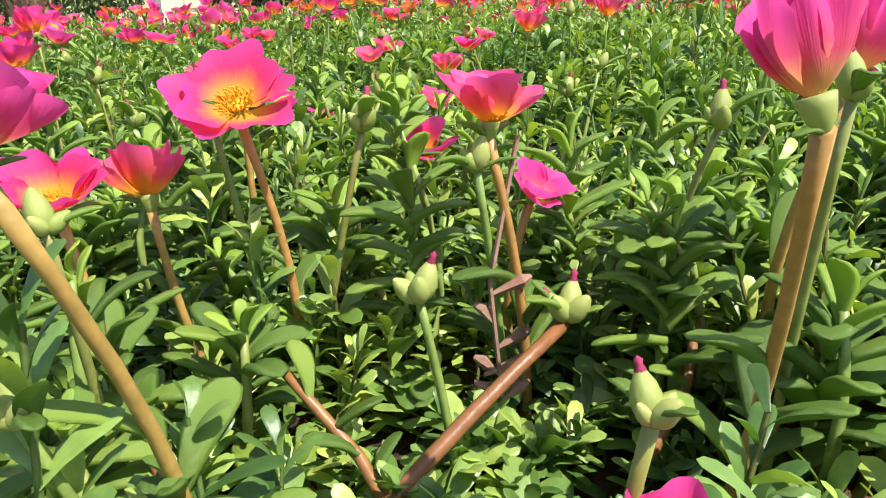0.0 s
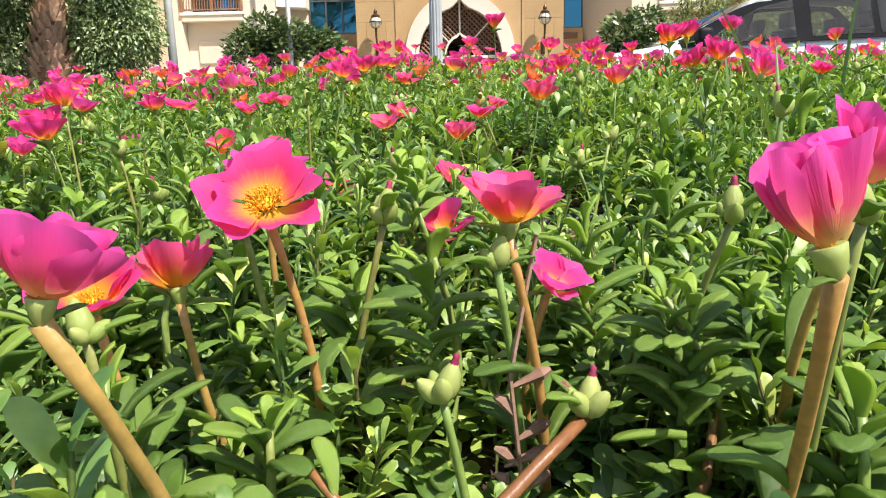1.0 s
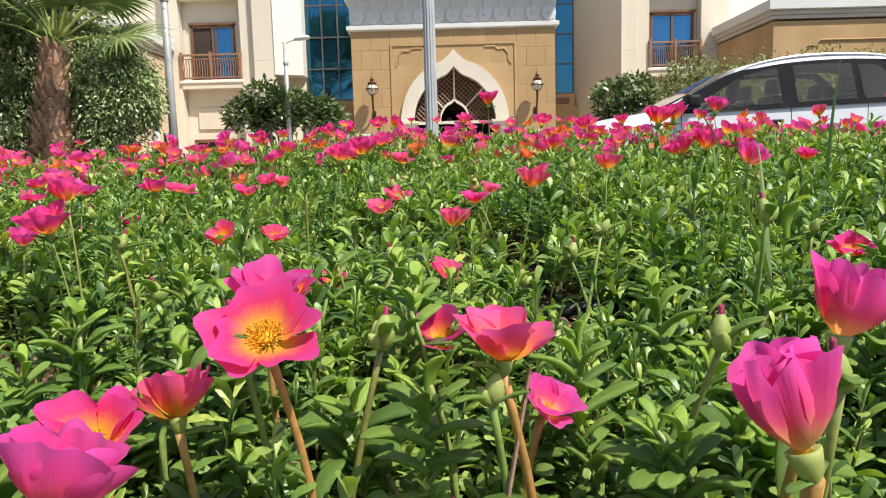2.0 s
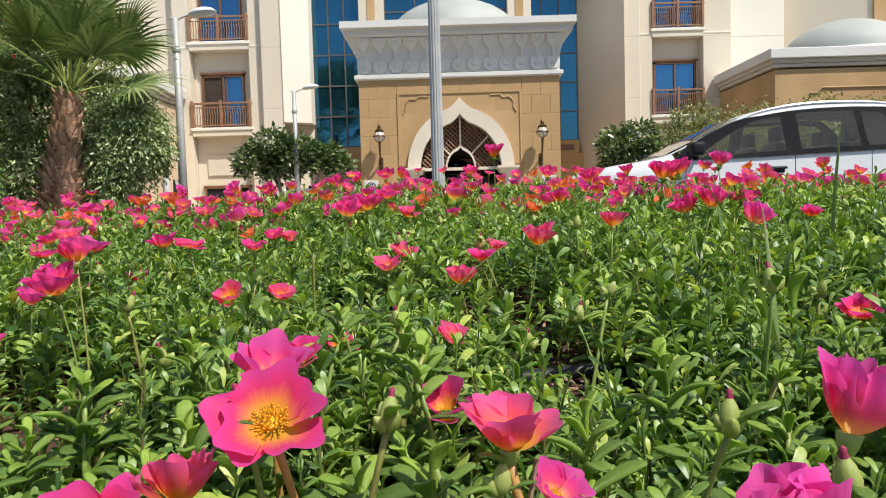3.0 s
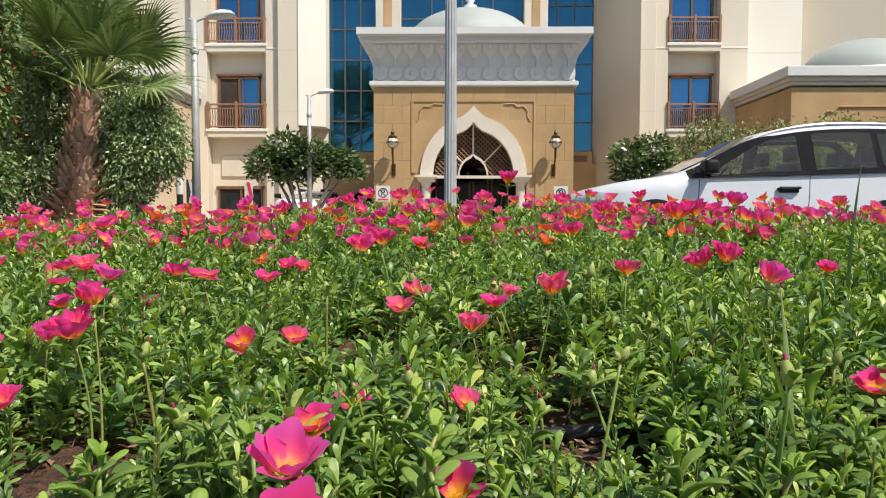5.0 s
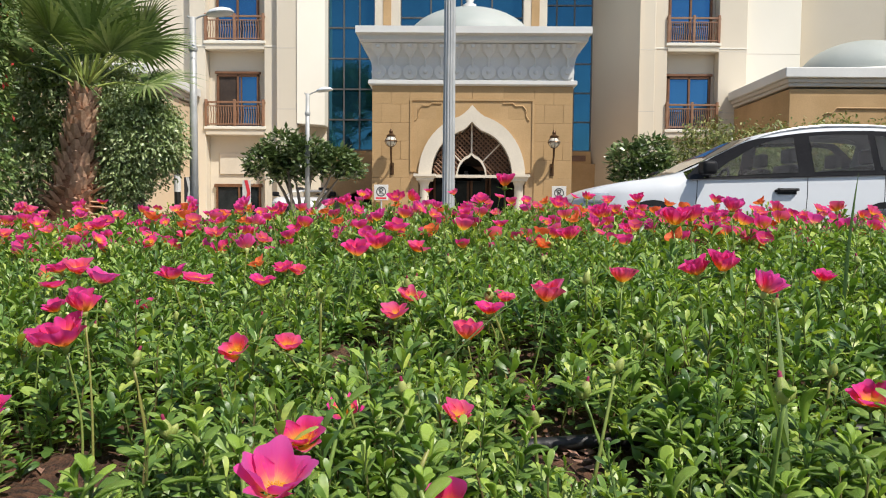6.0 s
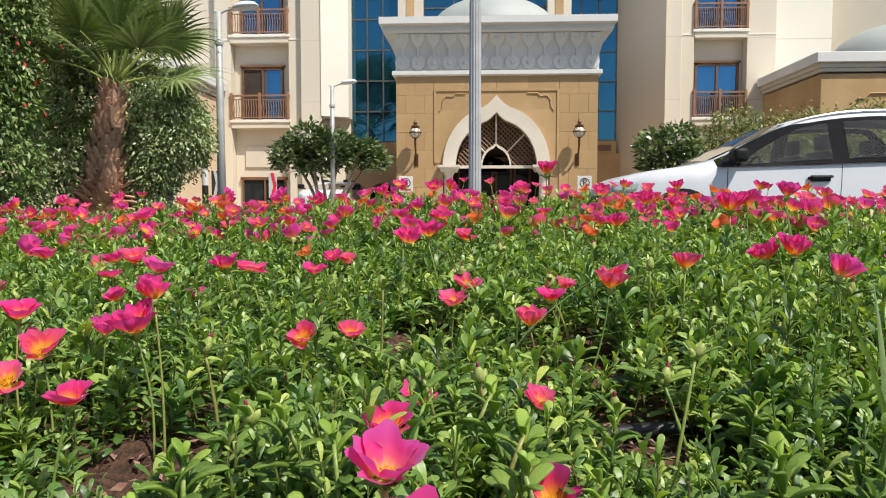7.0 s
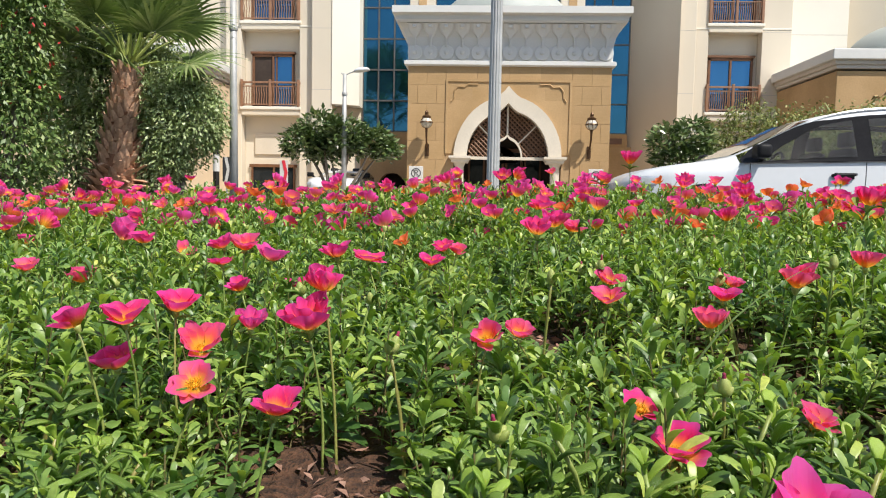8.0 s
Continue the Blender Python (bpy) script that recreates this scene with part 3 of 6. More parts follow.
for s in (-1, 1):
    part("lattice_brace", tube(bmesh.new(), [(PX + s * 0.34, PY + 0.25, 2.24), (PX + s * 0.98, PY + 0.25, 2.90)], 0.026, 6), TRIM, portal)
part("transom", boxed(PX - 1.24, PX + 1.24, PY + 0.18, PY + 0.34, 1.74, 1.83), TRIM, portal)
# sheet in the dark shade colour closes the view past the doors
part("door_backing", boxed(-2.2, 3.26, 24.6, 24.7, 0.12, 4.3), INTERIOR_SHADE, portal)
bm = bmesh.new()
fan_ = [bm.verts.new((PX - 0.1 + 0.5 * math.cos(a), 24.42, 1.75 + 0.5 * math.sin(a))) for a in np.linspace(0, math.pi, 17)]
bm.faces.new(fan_)
bmesh.ops.solidify(bm, geom=bm.faces[:], thickness=0.05)
lunette = part("lunette", bm, TRIM, portal, "pale half-round panel over the door")
part("number_bar", boxed(PX - 0.2, PX - 0.06, 24.34, 24.36, 1.86, 2.08), SIGN_DARK, lunette)
for k in range(4):
    x0 = -0.75 + k * 0.64
    door = part("door_leaf", bevelled(boxed(x0 + 0.02, x0 + 0.62, 24.5, 24.56, 0.12, 2.25), 0.01), BROWN_FRAME, portal)
    part("pane", boxed(x0 + 0.1, x0 + 0.54, 24.485, 24.498, 0.4, 2.1), DARK_PANE, door)

# dome and finial behind the cornice
dome = thing("dome", "pale ribbed dome with a small finial on the portal roof", "dome", kind="structure", at=(0.47, 25.0, 6.24))
part("drum", lathe(bmesh.new(), [(2.45, 0), (2.45, 0.18), (2.3, 0.22)], n=40), STUCCO, dome, smooth=False)
part("shell", lathe(bmesh.new(), [(2.25 * math.cos(a), 0.2 + 1.28 * math.sin(a)) for a in np.linspace(0, 1.53, 14)], n=48), DOME_SKIN, dome, "", True)
part("finial", lathe(bmesh.new(), [(0.32, 1.44), (0.32, 1.52), (0.2, 1.56), (0.24, 1.66), (0.1, 1.74), (0.16, 1.86), (0.05, 1.98), (0.09, 2.1), (0.01, 2.3)], n=20), STUCCO, dome, "", True)


def wall_block(name, label, dims, material, bev=0.015):
    return tagged(new(name, mesh_of(name, bevelled(boxed(*dims), bev), material)), label, "wall", kind="structure")


TOP = 21.0
# main facade, left and right of the curtain glass; back plane first
wall_block("wall_bay_west", "cream rendered wall of the window bay", (-9.74, -7.44, 28.0, 28.5, 0.12, TOP), RENDER_WALL)
wall_block("wall_bay_east", "cream rendered wall of the window bay", (8.15, 10.12, 28.0, 28.5, 0.12, TOP), RENDER_WALL)
for x0, x1, y0, mat, lab in ((-10.36, -9.74, 27.55, RENDER_WALL, "cream rendered pilaster"), (-7.44, -6.9, 27.55, RENDER_WALL, "cream rendered pilaster"),
                             (-6.9, -6.1, 27.3, RENDER_WALL, "cream rendered pilaster"), 
                              (6.95, 7.62, 27.3, RENDER_WALL, "cream rendered pilaster"),
                             (7.62, 8.15, 27.55, RENDER_WALL, "cream rendered pilaster"), (10.12, 11.2, 27.55, RENDER_WALL, "cream rendered pilaster"),
                             (11.2, 13.4, 27.9, PALE_SUNLIT_RENDER, "pale rendered wall"), 
                             (16.6, 30.0, 27.4, SANDSTONE, "sandstone-coloured wing"), (-13.0, -10.36, 27.9, RENDER_WALL, "cream rendered wall"),
                             (-30.0, -13.0, 28.4, RENDER_WALL, "cream rendered wing"), (-3.22, -2.22, 28.2, TRIM, "cream strip between the glass bays"),
                             (2.66, 3.6, 28.2, TRIM, "cream strip between the glass bays")):
    low = 4.7 if abs(x0) < 3.3 else 0.12
    wall_block("wall_pier", lab, (x0, x1, y0, y0 + 1.0, low, TOP), mat)
for cx in (-2.72, 3.13):
    wall_block("wall_strip", "narrow sandstone strip on the cream wall", (cx - 0.16, cx + 0.16, 28.17, 28.2, 4.8, TOP), SANDSTONE, 0.004)


def splayed(x0, y0, x1, y1, material, label, low=0.12, high=TOP):
    """A wall whose face runs askew from (x0, y0) to (x1, y1)."""
    bm = bmesh.new()
    lo, hi = [[bm.verts.new((x, y, z)) for x, y in ((x0, y0), (x1, y1), (x1, 31.0), (x0, 31.0))] for z in (low, high)]
    for k in range(4):
        bm.faces.new((lo[k], lo[(k + 1) % 4], hi[(k + 1) % 4], hi[k]))
    bm.faces.new(lo[::-1])
    bm.faces.new(hi)
    tagged(new("wall_splay", mesh_of("wall_splay", bm, material)), label, "wall", kind="structure")


# sunlit face: its brightness is coloured in, paler than the east twin
splayed(-6.1, 27.25, -5.12, 27.75, PALE_SUNLIT_RENDER, "splayed wall beside the glass, sun brightness put into its paler render", 4.05)
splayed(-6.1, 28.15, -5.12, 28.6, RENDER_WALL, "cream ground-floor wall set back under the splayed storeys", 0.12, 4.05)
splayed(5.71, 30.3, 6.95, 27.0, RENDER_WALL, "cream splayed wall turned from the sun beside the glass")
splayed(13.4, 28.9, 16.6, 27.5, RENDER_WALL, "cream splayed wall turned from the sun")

# horizontal bands
for z in (7.05, 10.35, 13.65, 17.0):
    for x0, x1, y0 in ((-10.36, -6.91, 27.53), (7.63, 11.2, 27.53)):
        wall_block("string_course", "thin raised band across the wall", (x0, x1, y0, y0 + 0.1, z - 0.03, z + 0.03), PALE_SUNLIT_RENDER, 0.006)


for x0, x1, y0 in ((11.2, 13.4, 27.9), (6.95, 7.62, 27.3), (-6.9, -6.1, 27.3), (10.12, 11.2, 27.55)):
    for z in (4.6, 6.93):
        wall_block("wall_joint", "thin grey joint line in the render", (x0 + 0.005, x1 - 0.005, y0 - 0.003, y0 + 0.02, z - 0.012, z + 0.012), GREY_RENDER, 0.002)


def window_unit(x0, x1, z0, z1, y, ajar=False):
    w = thing("window", "brown-framed balcony door with one leaf slid open" if ajar else "brown-framed window with blue reflecting panes", "window", "facade windows", "structure", at=((x0 + x1) / 2, y, z0))
    h, hw = z1 - z0, (x1 - x0) / 2
    for dims in ((-hw, -hw + 0.09, 0, h), (hw - 0.09, hw, 0, h), (-0.04, 0.04, 0, h), (-hw, hw, h - 0.1, h), (-hw, hw, 0, 0.07)):
        part("window_frame", bevelled(boxed(dims[0], dims[1], -0.08, 0.06, dims[2], dims[3]), 0.008), BROWN_FRAME, w)
    for s in (-1, 1):
        # open half is a sheet coloured as the shade of the room
        part("pane", boxed(min(s * 0.04, s * (hw - 0.09)), max(s * 0.04, s * (hw - 0.09)), -0.02, 0.0, 0.07, h - 0.1), INTERIOR_SHADE if ajar and s < 0 else WINDOW_GLASS, w)
    if ajar:
        part("sliding_leaf", bevelled(boxed(0.10, 0.16, -0.05, -0.022, 0.07, h - 0.1), 0.006), BROWN_FRAME, w)
    part("lintel", bevelled(boxed(-hw - 0.06, hw + 0.06, -0.12, 0.02, h, h + 0.09), 0.008), BROWN_FRAME, w)
    return w


def railing(x0, x1, z, y):
    r = thing("balcony_railing", "brown metal balcony railing with slim balusters", "railing", "facade railings", at=((x0 + x1) / 2, y, z))
    hw = (x1 - x0) / 2
    for zz, t in ((0.08, 0.025), (0.78, 0.02), (0.93, 0.035)):
        part("rail", bevelled(boxed(-hw, hw, -t, t, zz - t, zz + t), 0.006), RAIL, r)
    for k in range(3):
        x = -hw + 0.05 + k * (2 * hw - 0.1) / 2
        part("post", bevelled(boxed(x - 0.05, x + 0.05, -0.05, 0.05, 0, 1.04), 0.01), RAIL, r)
    n = 22
    base = None
    for k in range(n):
        x = -hw + 0.14 + k * (2 * hw - 0.28) / (n - 1)
        if base is None:
            base = mesh_of("baluster", tube(bmesh.new(), [(0, 0, 0.1), (0, 0, 0.25), (0.02, 0, 0.45), (0, 0, 0.62), (0, 0, 0.78)], 0.018, 5), RAIL)
        shared_part("baluster", base, r, pose(x, 0, 0))
    for s in (-1, 1):
        part("side_rail", boxed(s * hw - 0.03, s * hw + 0.03, 0, 0.40, 0.88, 0.94), RAIL, r)
    return r


for side, (a, b) in {"w": (-9.74, -7.44), "e": (8.15, 10.12)}.items():
    c = (a + b) / 2
    for s in range(5):
        z = 3.95 + 3.3 * s
        window_unit(c - 0.84, c + 0.84, z + 0.02, z + 2.1, 27.99, side == "w" and s == 0)
        slab = thing("balcony_slab", "cream rendered balcony slab under a railing", "balcony", "facade balconies", "structure", at=(c, 27.75, z))
        part("slab", bevelled(boxed(-(b - a) / 2, (b - a) / 2, -0.24, 0.3, -0.34, -0.02), 0.02), RENDER_WALL, slab)
        part("lip", bevelled(boxed(-(b - a) / 2 - 0.06, (b - a) / 2 + 0.06, -0.29, -0.0, -0.12, -0.0), 0.015), PALE_SUNLIT_RENDER, slab)
        railing(a - 0.02, b + 0.02, z, 27.50)
    # ground floor panel and opening
    wall_block("wall_panel", "recessed cream panel below the balcony", (c - 0.75, c + 0.75, 27.93, 27.99, 2.1, 2.95), TRIM, 0.02)
    g = thing("window", "dark ground floor window in a brown frame", "window", "facade windows", "structure", at=(c, 27.98, 0.3))
    part("pane", boxed(-0.85, 0.85, -0.03, 0.0, 0, 1.3), DARK_PANE, g)
    for x in (-0.88, 0.0, 0.82):
        part("window_frame", bevelled(boxed(x, x + 0.07, -0.09, 0.02, 0, 1.4), 0.006), BROWN_FRAME, g)
    part("lintel", bevelled(boxed(-0.95, 0.95, -0.1, 0.02, 1.3, 1.42), 0.006), BROWN_FRAME, g)


def curtain(x0, x1, z0, z1, cols, y=28.6):
    w = thing("window_wall", "blue reflecting curtain glass with thin bronze mullions", "window", "curtain glass", "structure", at=((x0 + x1) / 2, y, z0))
    hw, step = (x1 - x0) / 2, 1.22
    xs = [-hw + 2 * hw * k / cols for k in range(cols + 1)]
    n = int((z1 - z0) / step) + 1
    rng = random.Random(round(x0 * 10))
    for j in range(n):
        za, zb = j * step, min((j + 1) * step, z1 - z0)
        for xa, xb in zip(xs, xs[1:]):
            bm = boxed(xa + 0.02, xb - 0.02, -0.01, 0.01, za + 0.02, zb - 0.02)
            bmesh.ops.rotate(bm, verts=bm.verts[:], cent=((xa + xb) / 2, 0, (za + zb) / 2), matrix=Euler((rng.uniform(-0.01, 0.01), 0, rng.uniform(-0.012, 0.012))).to_matrix())
            part("pane", bm, BLUE_GLASS, w)
        part("transom", boxed(-hw, hw, -0.05, 0.05, za - 0.03, za + 0.03), MULLION, w)
    for x in xs:
        part("mullion", boxed(x - 0.03, x + 0.03, -0.06, 0.05, 0, z1 - z0), MULLION, w)


curtain(-5.12, -3.22, 3.15, TOP, 3)
curtain(-2.22, 2.66, 6.0, TOP, 4)
curtain(3.5, 5.75, 3.32, TOP, 3, 30.2)
wall_block("wall_sill", "brown stone band below the glass", (-5.12, -2.6, 28.2, 29.0, 2.62, 3.1), SANDSTONE)
wall_block("wall_sill", "brown stone band below the glass", (3.64, 5.72, 29.8, 30.5, 2.75, 3.28), SANDSTONE)
# flat panel whose dark brown puts the shade of a recess into colour
wall_block("wall_sill", "flat dark panel on the stone band, coloured as a recess in shade", (4.1, 5.5, 29.75, 29.8, 2.86, 3.10), LATTICE, 0.01)
# low arched openings beside the portal
for cx, ay in ((-3.85, 28.2), (4.88, 29.8)):
    a_out = [(cx - 1.27 + 2.54 * k / 20, 2.62 + 0.08 * (ay - 28.2)) for k in range(21)]
    a_in = [(x, 0.12 + 1.35 * math.sqrt(max(0.0, 1 - min(1.0, abs(x - cx) / 0.72) ** 2.4))) for x, _ in a_out]
    bm = arch_slab(bmesh.new(), a_in, a_out, ay, ay + 0.5)
    tagged(new("wall_arch", mesh_of("wall_arch", bm, SANDSTONE)), "sandstone wall with a low dark arched opening", "wall", kind="structure")
    # dark sheet stands in for the shade behind the opening
    wall_block("wall_back", "dark sheet standing in for the shade inside the arched opening", (cx - 1.2, cx + 1.2, ay + 0.8, ay + 0.95, 0.1, 2.6), INTERIOR_SHADE)
wall_block("wall_core", "plain wall closing the building behind the glass", (-10, 11, 31.0, 31.4, 0.0, TOP), GREY_RENDER)

# low wings with parapets, dome on one
for side in (1, -1):
    xa = 10.75 if side > 0 else -10.15
    xs = sorted((xa, xa + side * 14))
    wall_block("wall_wing", "sandstone wall of a low side wing" if side > 0 else "peach rendered wall of a low side wing", (*xs, 23.0, 27.5, 0.12, 4.72), SANDSTONE if side > 0 else PEACH_RENDER)
    b = thing("parapet", "white moulded parapet along the low wing", "parapet", kind="structure", at=((xs[0] + xs[1]) / 2, 25.3, 4.72))
    for h, dz0, dz1 in ((0.06, 0.06, 0.18), (0.12, 0.18, 0.32), (0.24, 0.32, 0.64)):
        part("moulding", bevelled(boxed(-7 - h, 7 + h, -2.3 - h, 2.2, dz0, dz1), 0.02), GREY_RENDER if dz0 < 0.2 else STUCCO, b)
wing_dome = thing("dome", "pale flattened dome on the roof of the low wing", "dome", kind="structure", at=(14.45, 25.6, 5.36))
part("drum", lathe(bmesh.new(), [(2.2, 0), (2.2, 0.16), (2.05, 0.22)], n=40), STUCCO, wing_dome)
part("shell", lathe(bmesh.new(), [(2.05 * math.cos(a), 0.2 + 1.27 * math.sin(a)) for a in np.linspace(0, 1.56, 14)], n=48), DOME_SKIN, wing_dome, "", True)
bm = tube(bmesh.new(), [(11.9, 22.97, 3.95), (12.1, 22.97, 3.93), (12.25, 22.97, 4.1), (16.5, 22.97, 4.1)], 0.03, 5)
tagged(new("trim", mesh_of("trim", bm, SANDSTONE_BACK)), "carved line on the sandstone wing", "trim", kind="structure")


def wall_lamp(x, z):
    l = thing("wall_lantern", "bronze wall lantern with a frosted globe on the portal", "wall lamp", "portal lanterns", at=(x, PY, z))
    part("globe", lathe(bmesh.new(), [(0.17 * math.cos(a), 0.17 * math.sin(a)) for a in np.linspace(-1.5, 1.5, 9)], (0, -0.42, 0.0), 16), LAMP_GLASS, l, "frosted globe", True)
    for a in range(4):
        an = a * math.pi / 4
        part("band", tube(bmesh.new(), [(0.178 * math.cos(t) * math.cos(an), -0.42 + 0.178 * math.cos(t) * math.sin(an), 0.178 * math.sin(t)) for t in np.linspace(0, math.tau, 17)], 0.006, 4, False), BRONZE, l)
    part("hoop", lathe(bmesh.new(), [(0.19, -0.02), (0.2, 0), (0.19, 0.02)], (0, -0.42, 0.0), 16), BRONZE, l)
    part("crown", lathe(bmesh.new(), [(0.13, 0.13), (0.14, 0.18), (0.05, 0.24), (0.06, 0.3), (0.01, 0.38)], (0, -0.42, 0), 12), BRONZE, l)
    part("bracket", tube(bmesh.new(), [(0, -0.42, -0.16), (0, -0.40, -0.42), (0, -0.25, -0.62), (0, -0.06, -0.72), (0, -0.04, -0.9)], [0.04, 0.03, 0.028, 0.03, 0.035], 8), BRONZE, l)
    part("wall_plate", bevelled(boxed(-0.06, 0.06, -0.04, 0.0, -1.0, -0.62), 0.012), BRONZE, l)


wall_lamp(-1.95, 2.80)
wall_lamp(3.02, 2.80)


def parking_sign(x, y, z):
    s = thing("parking_sign", "small square no-parking sign with a letter P", "sign", "parking signs", at=(x, y, 0.12))
    z = z - 0.12
    part("panel", bevelled(boxed(-0.22, 0.22, -0.02, 0.0, z - 0.24, z + 0.24), 0.006), SIGN_WHITE, s)
    bm = lathe(bmesh.new(), [(0.15, 0), (0.15, 0.006), (0.125, 0.006), (0.125, 0)], n=28)
    bmesh.ops.rotate(bm, verts=bm.verts[:], matrix=Matrix.Rotation(radians(90), 3, "X"))
    bmesh.ops.translate(bm, verts=bm.verts[:], vec=(0, -0.021, z + 0.03))
    part("ring", bm, SIGN_DARK, s)
    cu = bpy.data.curves.new("letter", "FONT")
    cu.body, cu.size, cu.align_x, cu.align_y, cu.extrude = "P", 0.26, "CENTER", "CENTER", 0.003
    ob = new("letter", cu)
    ob.data.materials.append(SIGN_DARK)
    ob.parent = s
    ob.matrix_basis = pose(0, -0.026, z + 0.03, 90, 0, 0)
    part("slash", tube(bmesh.new(), [(-0.1, -0.03, z + 0.13), (0.1, -0.03, z - 0.07)], 0.01, 4), SIGN_DARK, s)
    part("text_bar", boxed(-0.16, 0.16, -0.026, -0.02, z - 0.20, z - 0.15), SIGN_RED, s, "row of red writing")
    part("post", tube(bmesh.new(), [(0, 0.03, 0), (0, 0.03, z + 0.2)], 0.028, 8), GALVANISED, s)


parking_sign(-2.26, 21.75, 1.24)
parking_sign(3.22, 21.75, 1.24)


# ---- street furniture ----
def flag_pole(x, y):
    p = thing("flag_pole", "tall fluted grey metal pole rising from the verge", "pole", at=(x, y, 0))
    bm = bmesh.new()
    n = 36
    rings = []
    for z, r in ((0.3, 0.080), (2.5, 0.072), (6.5, 0.062)):
        rings.append([bm.verts.new(((r - (0.009 if k % 3 == 0 else 0)) * math.cos(k * math.tau / n), (r - (0.009 if k % 3 == 0 else 0)) * math.sin(k * math.tau / n), z)) for k in range(n)])
    for r0, r1 in zip(rings, rings[1:]):
        for k in range(n):
            bm.faces.new((r0[k], r0[(k + 1) % n], r1[(k + 1) % n], r1[k]))
    part("shaft", bm, GALVANISED, p)
    part("base", lathe(bmesh.new(), [(0.18, 0), (0.18, 0.05), (0.12, 0.1), (0.115, 0.32), (0.09, 0.36)], n=24), GALVANISED, p)


flag_pole(-0.075, 8.6)


def street_lamp(x, y, h, r, size, label):
    l = thing("street_lamp", label, "street lamp", "street lamps", at=(x, y, 0))
    part("pole", tube(bmesh.new(), [(0, 0, 0), (0, 0, h * 0.55), (0, 0, h)], [r * 1.2, r, r * 0.8], 14), GALVANISED, l, "", True)
    part("collar", lathe(bmesh.new(), [(r * 1.1, -0.04), (r * 1.2, 0), (r * 1.1, 0.04)], (0, 0, h * 0.86), 14), GALVANISED, l)
    part("arm", tube(bmesh.new(), [(-0.12 * size, 0, h + 0.02), (0, 0, h - 0.05), (0.18 * size, 0, h + 0.02), (0.42 * size, 0, h + 0.08)], 0.022 * size, 8), GALVANISED, l)
    bm = lathe(bmesh.new(), [(0.0, 0.12), (0.12, 0.11), (0.24, 0.07), (0.31, 0.0), (0.29, -0.02), (0.0, -0.03)], n=24)
    bmesh.ops.scale(bm, verts=bm.verts[:], vec=(size, 0.75 * size, size))
    bmesh.ops.rotate(bm, verts=bm.verts[:], matrix=Matrix.Rotation(radians(-8), 3, "Y"))
    bmesh.ops.translate(bm, verts=bm.verts[:], vec=(0.6 * size, 0, h + 0.08))
    part("head", bm, LAMP_WHITE, l, "pale oval lamp head", True)


street_lamp(-5.2, 14.0, 4.42, 0.075, 0.9, "tall grey street lamp with a pale oval head")
street_lamp(-3.76, 18.0, 3.62, 0.062, 0.72, "slender grey street lamp with a pale flat head")

h = 1.68
b = thing("bollard", "black and white slim bollard post", "bollard", at=(-6.52, 16.5, 0.12))
part("post", tube(bmesh.new(), [(0, 0, 0), (0, 0, h)], 0.075, 10), IRON, b)
part("cap", lathe(bmesh.new(), [(0.085, h - 0.02), (0.09, h + 0.02), (0.05, h + 0.06), (0.0, h + 0.07)], n=12), IRON, b)
part("band", lathe(bmesh.new(), [(0.079, h - 0.75), (0.081, h - 0.7), (0.079, h - 0.35)], n=12), SIGN_WHITE, b)


def chevron_sign(x, y, top, hw, colour, label):
    """A narrow upright board with one chevron, on a post."""
    chev = thing("chevron_sign", label, "sign", "chevron signs", at=(x, y, 0.12))
    part("panel", boxed(-hw, hw, -0.02, 0, top - 0.6, top), SIGN_WHITE if colour == SIGN_RED else SIGN_DARK, chev)
    bm = bmesh.new()
    for a, b in ((top, top - 0.3), (top - 0.6, top - 0.3)):
        bm.faces.new([bm.verts.new((hw * px, -0.026, z)) for px, z in ((-0.5, a), (0.3, a), (1.0, b), (0.2, b))])
    bmesh.ops.recalc_face_normals(bm, faces=bm.faces[:])
    bmesh.ops.solidify(bm, geom=bm.faces[:], thickness=0.003)
    bmesh.ops.recalc_face_normals(bm, faces=bm.faces[:])
    part("chevron", bm, colour, chev)
    part("post", tube(bmesh.new(), [(0, 0.03, 0), (0, 0.03, top - 0.05)], 0.03, 8), GALVANISED, chev)


chevron_sign(-5.09, 17.2, 1.25, 0.10, SIGN_RED, "narrow red and white chevron sign on a short post")
chevron_sign(-6.42, 16.9, 1.30, 0.09, SIGN_WHITE, "narrow dark chevron sign beside the bollard")


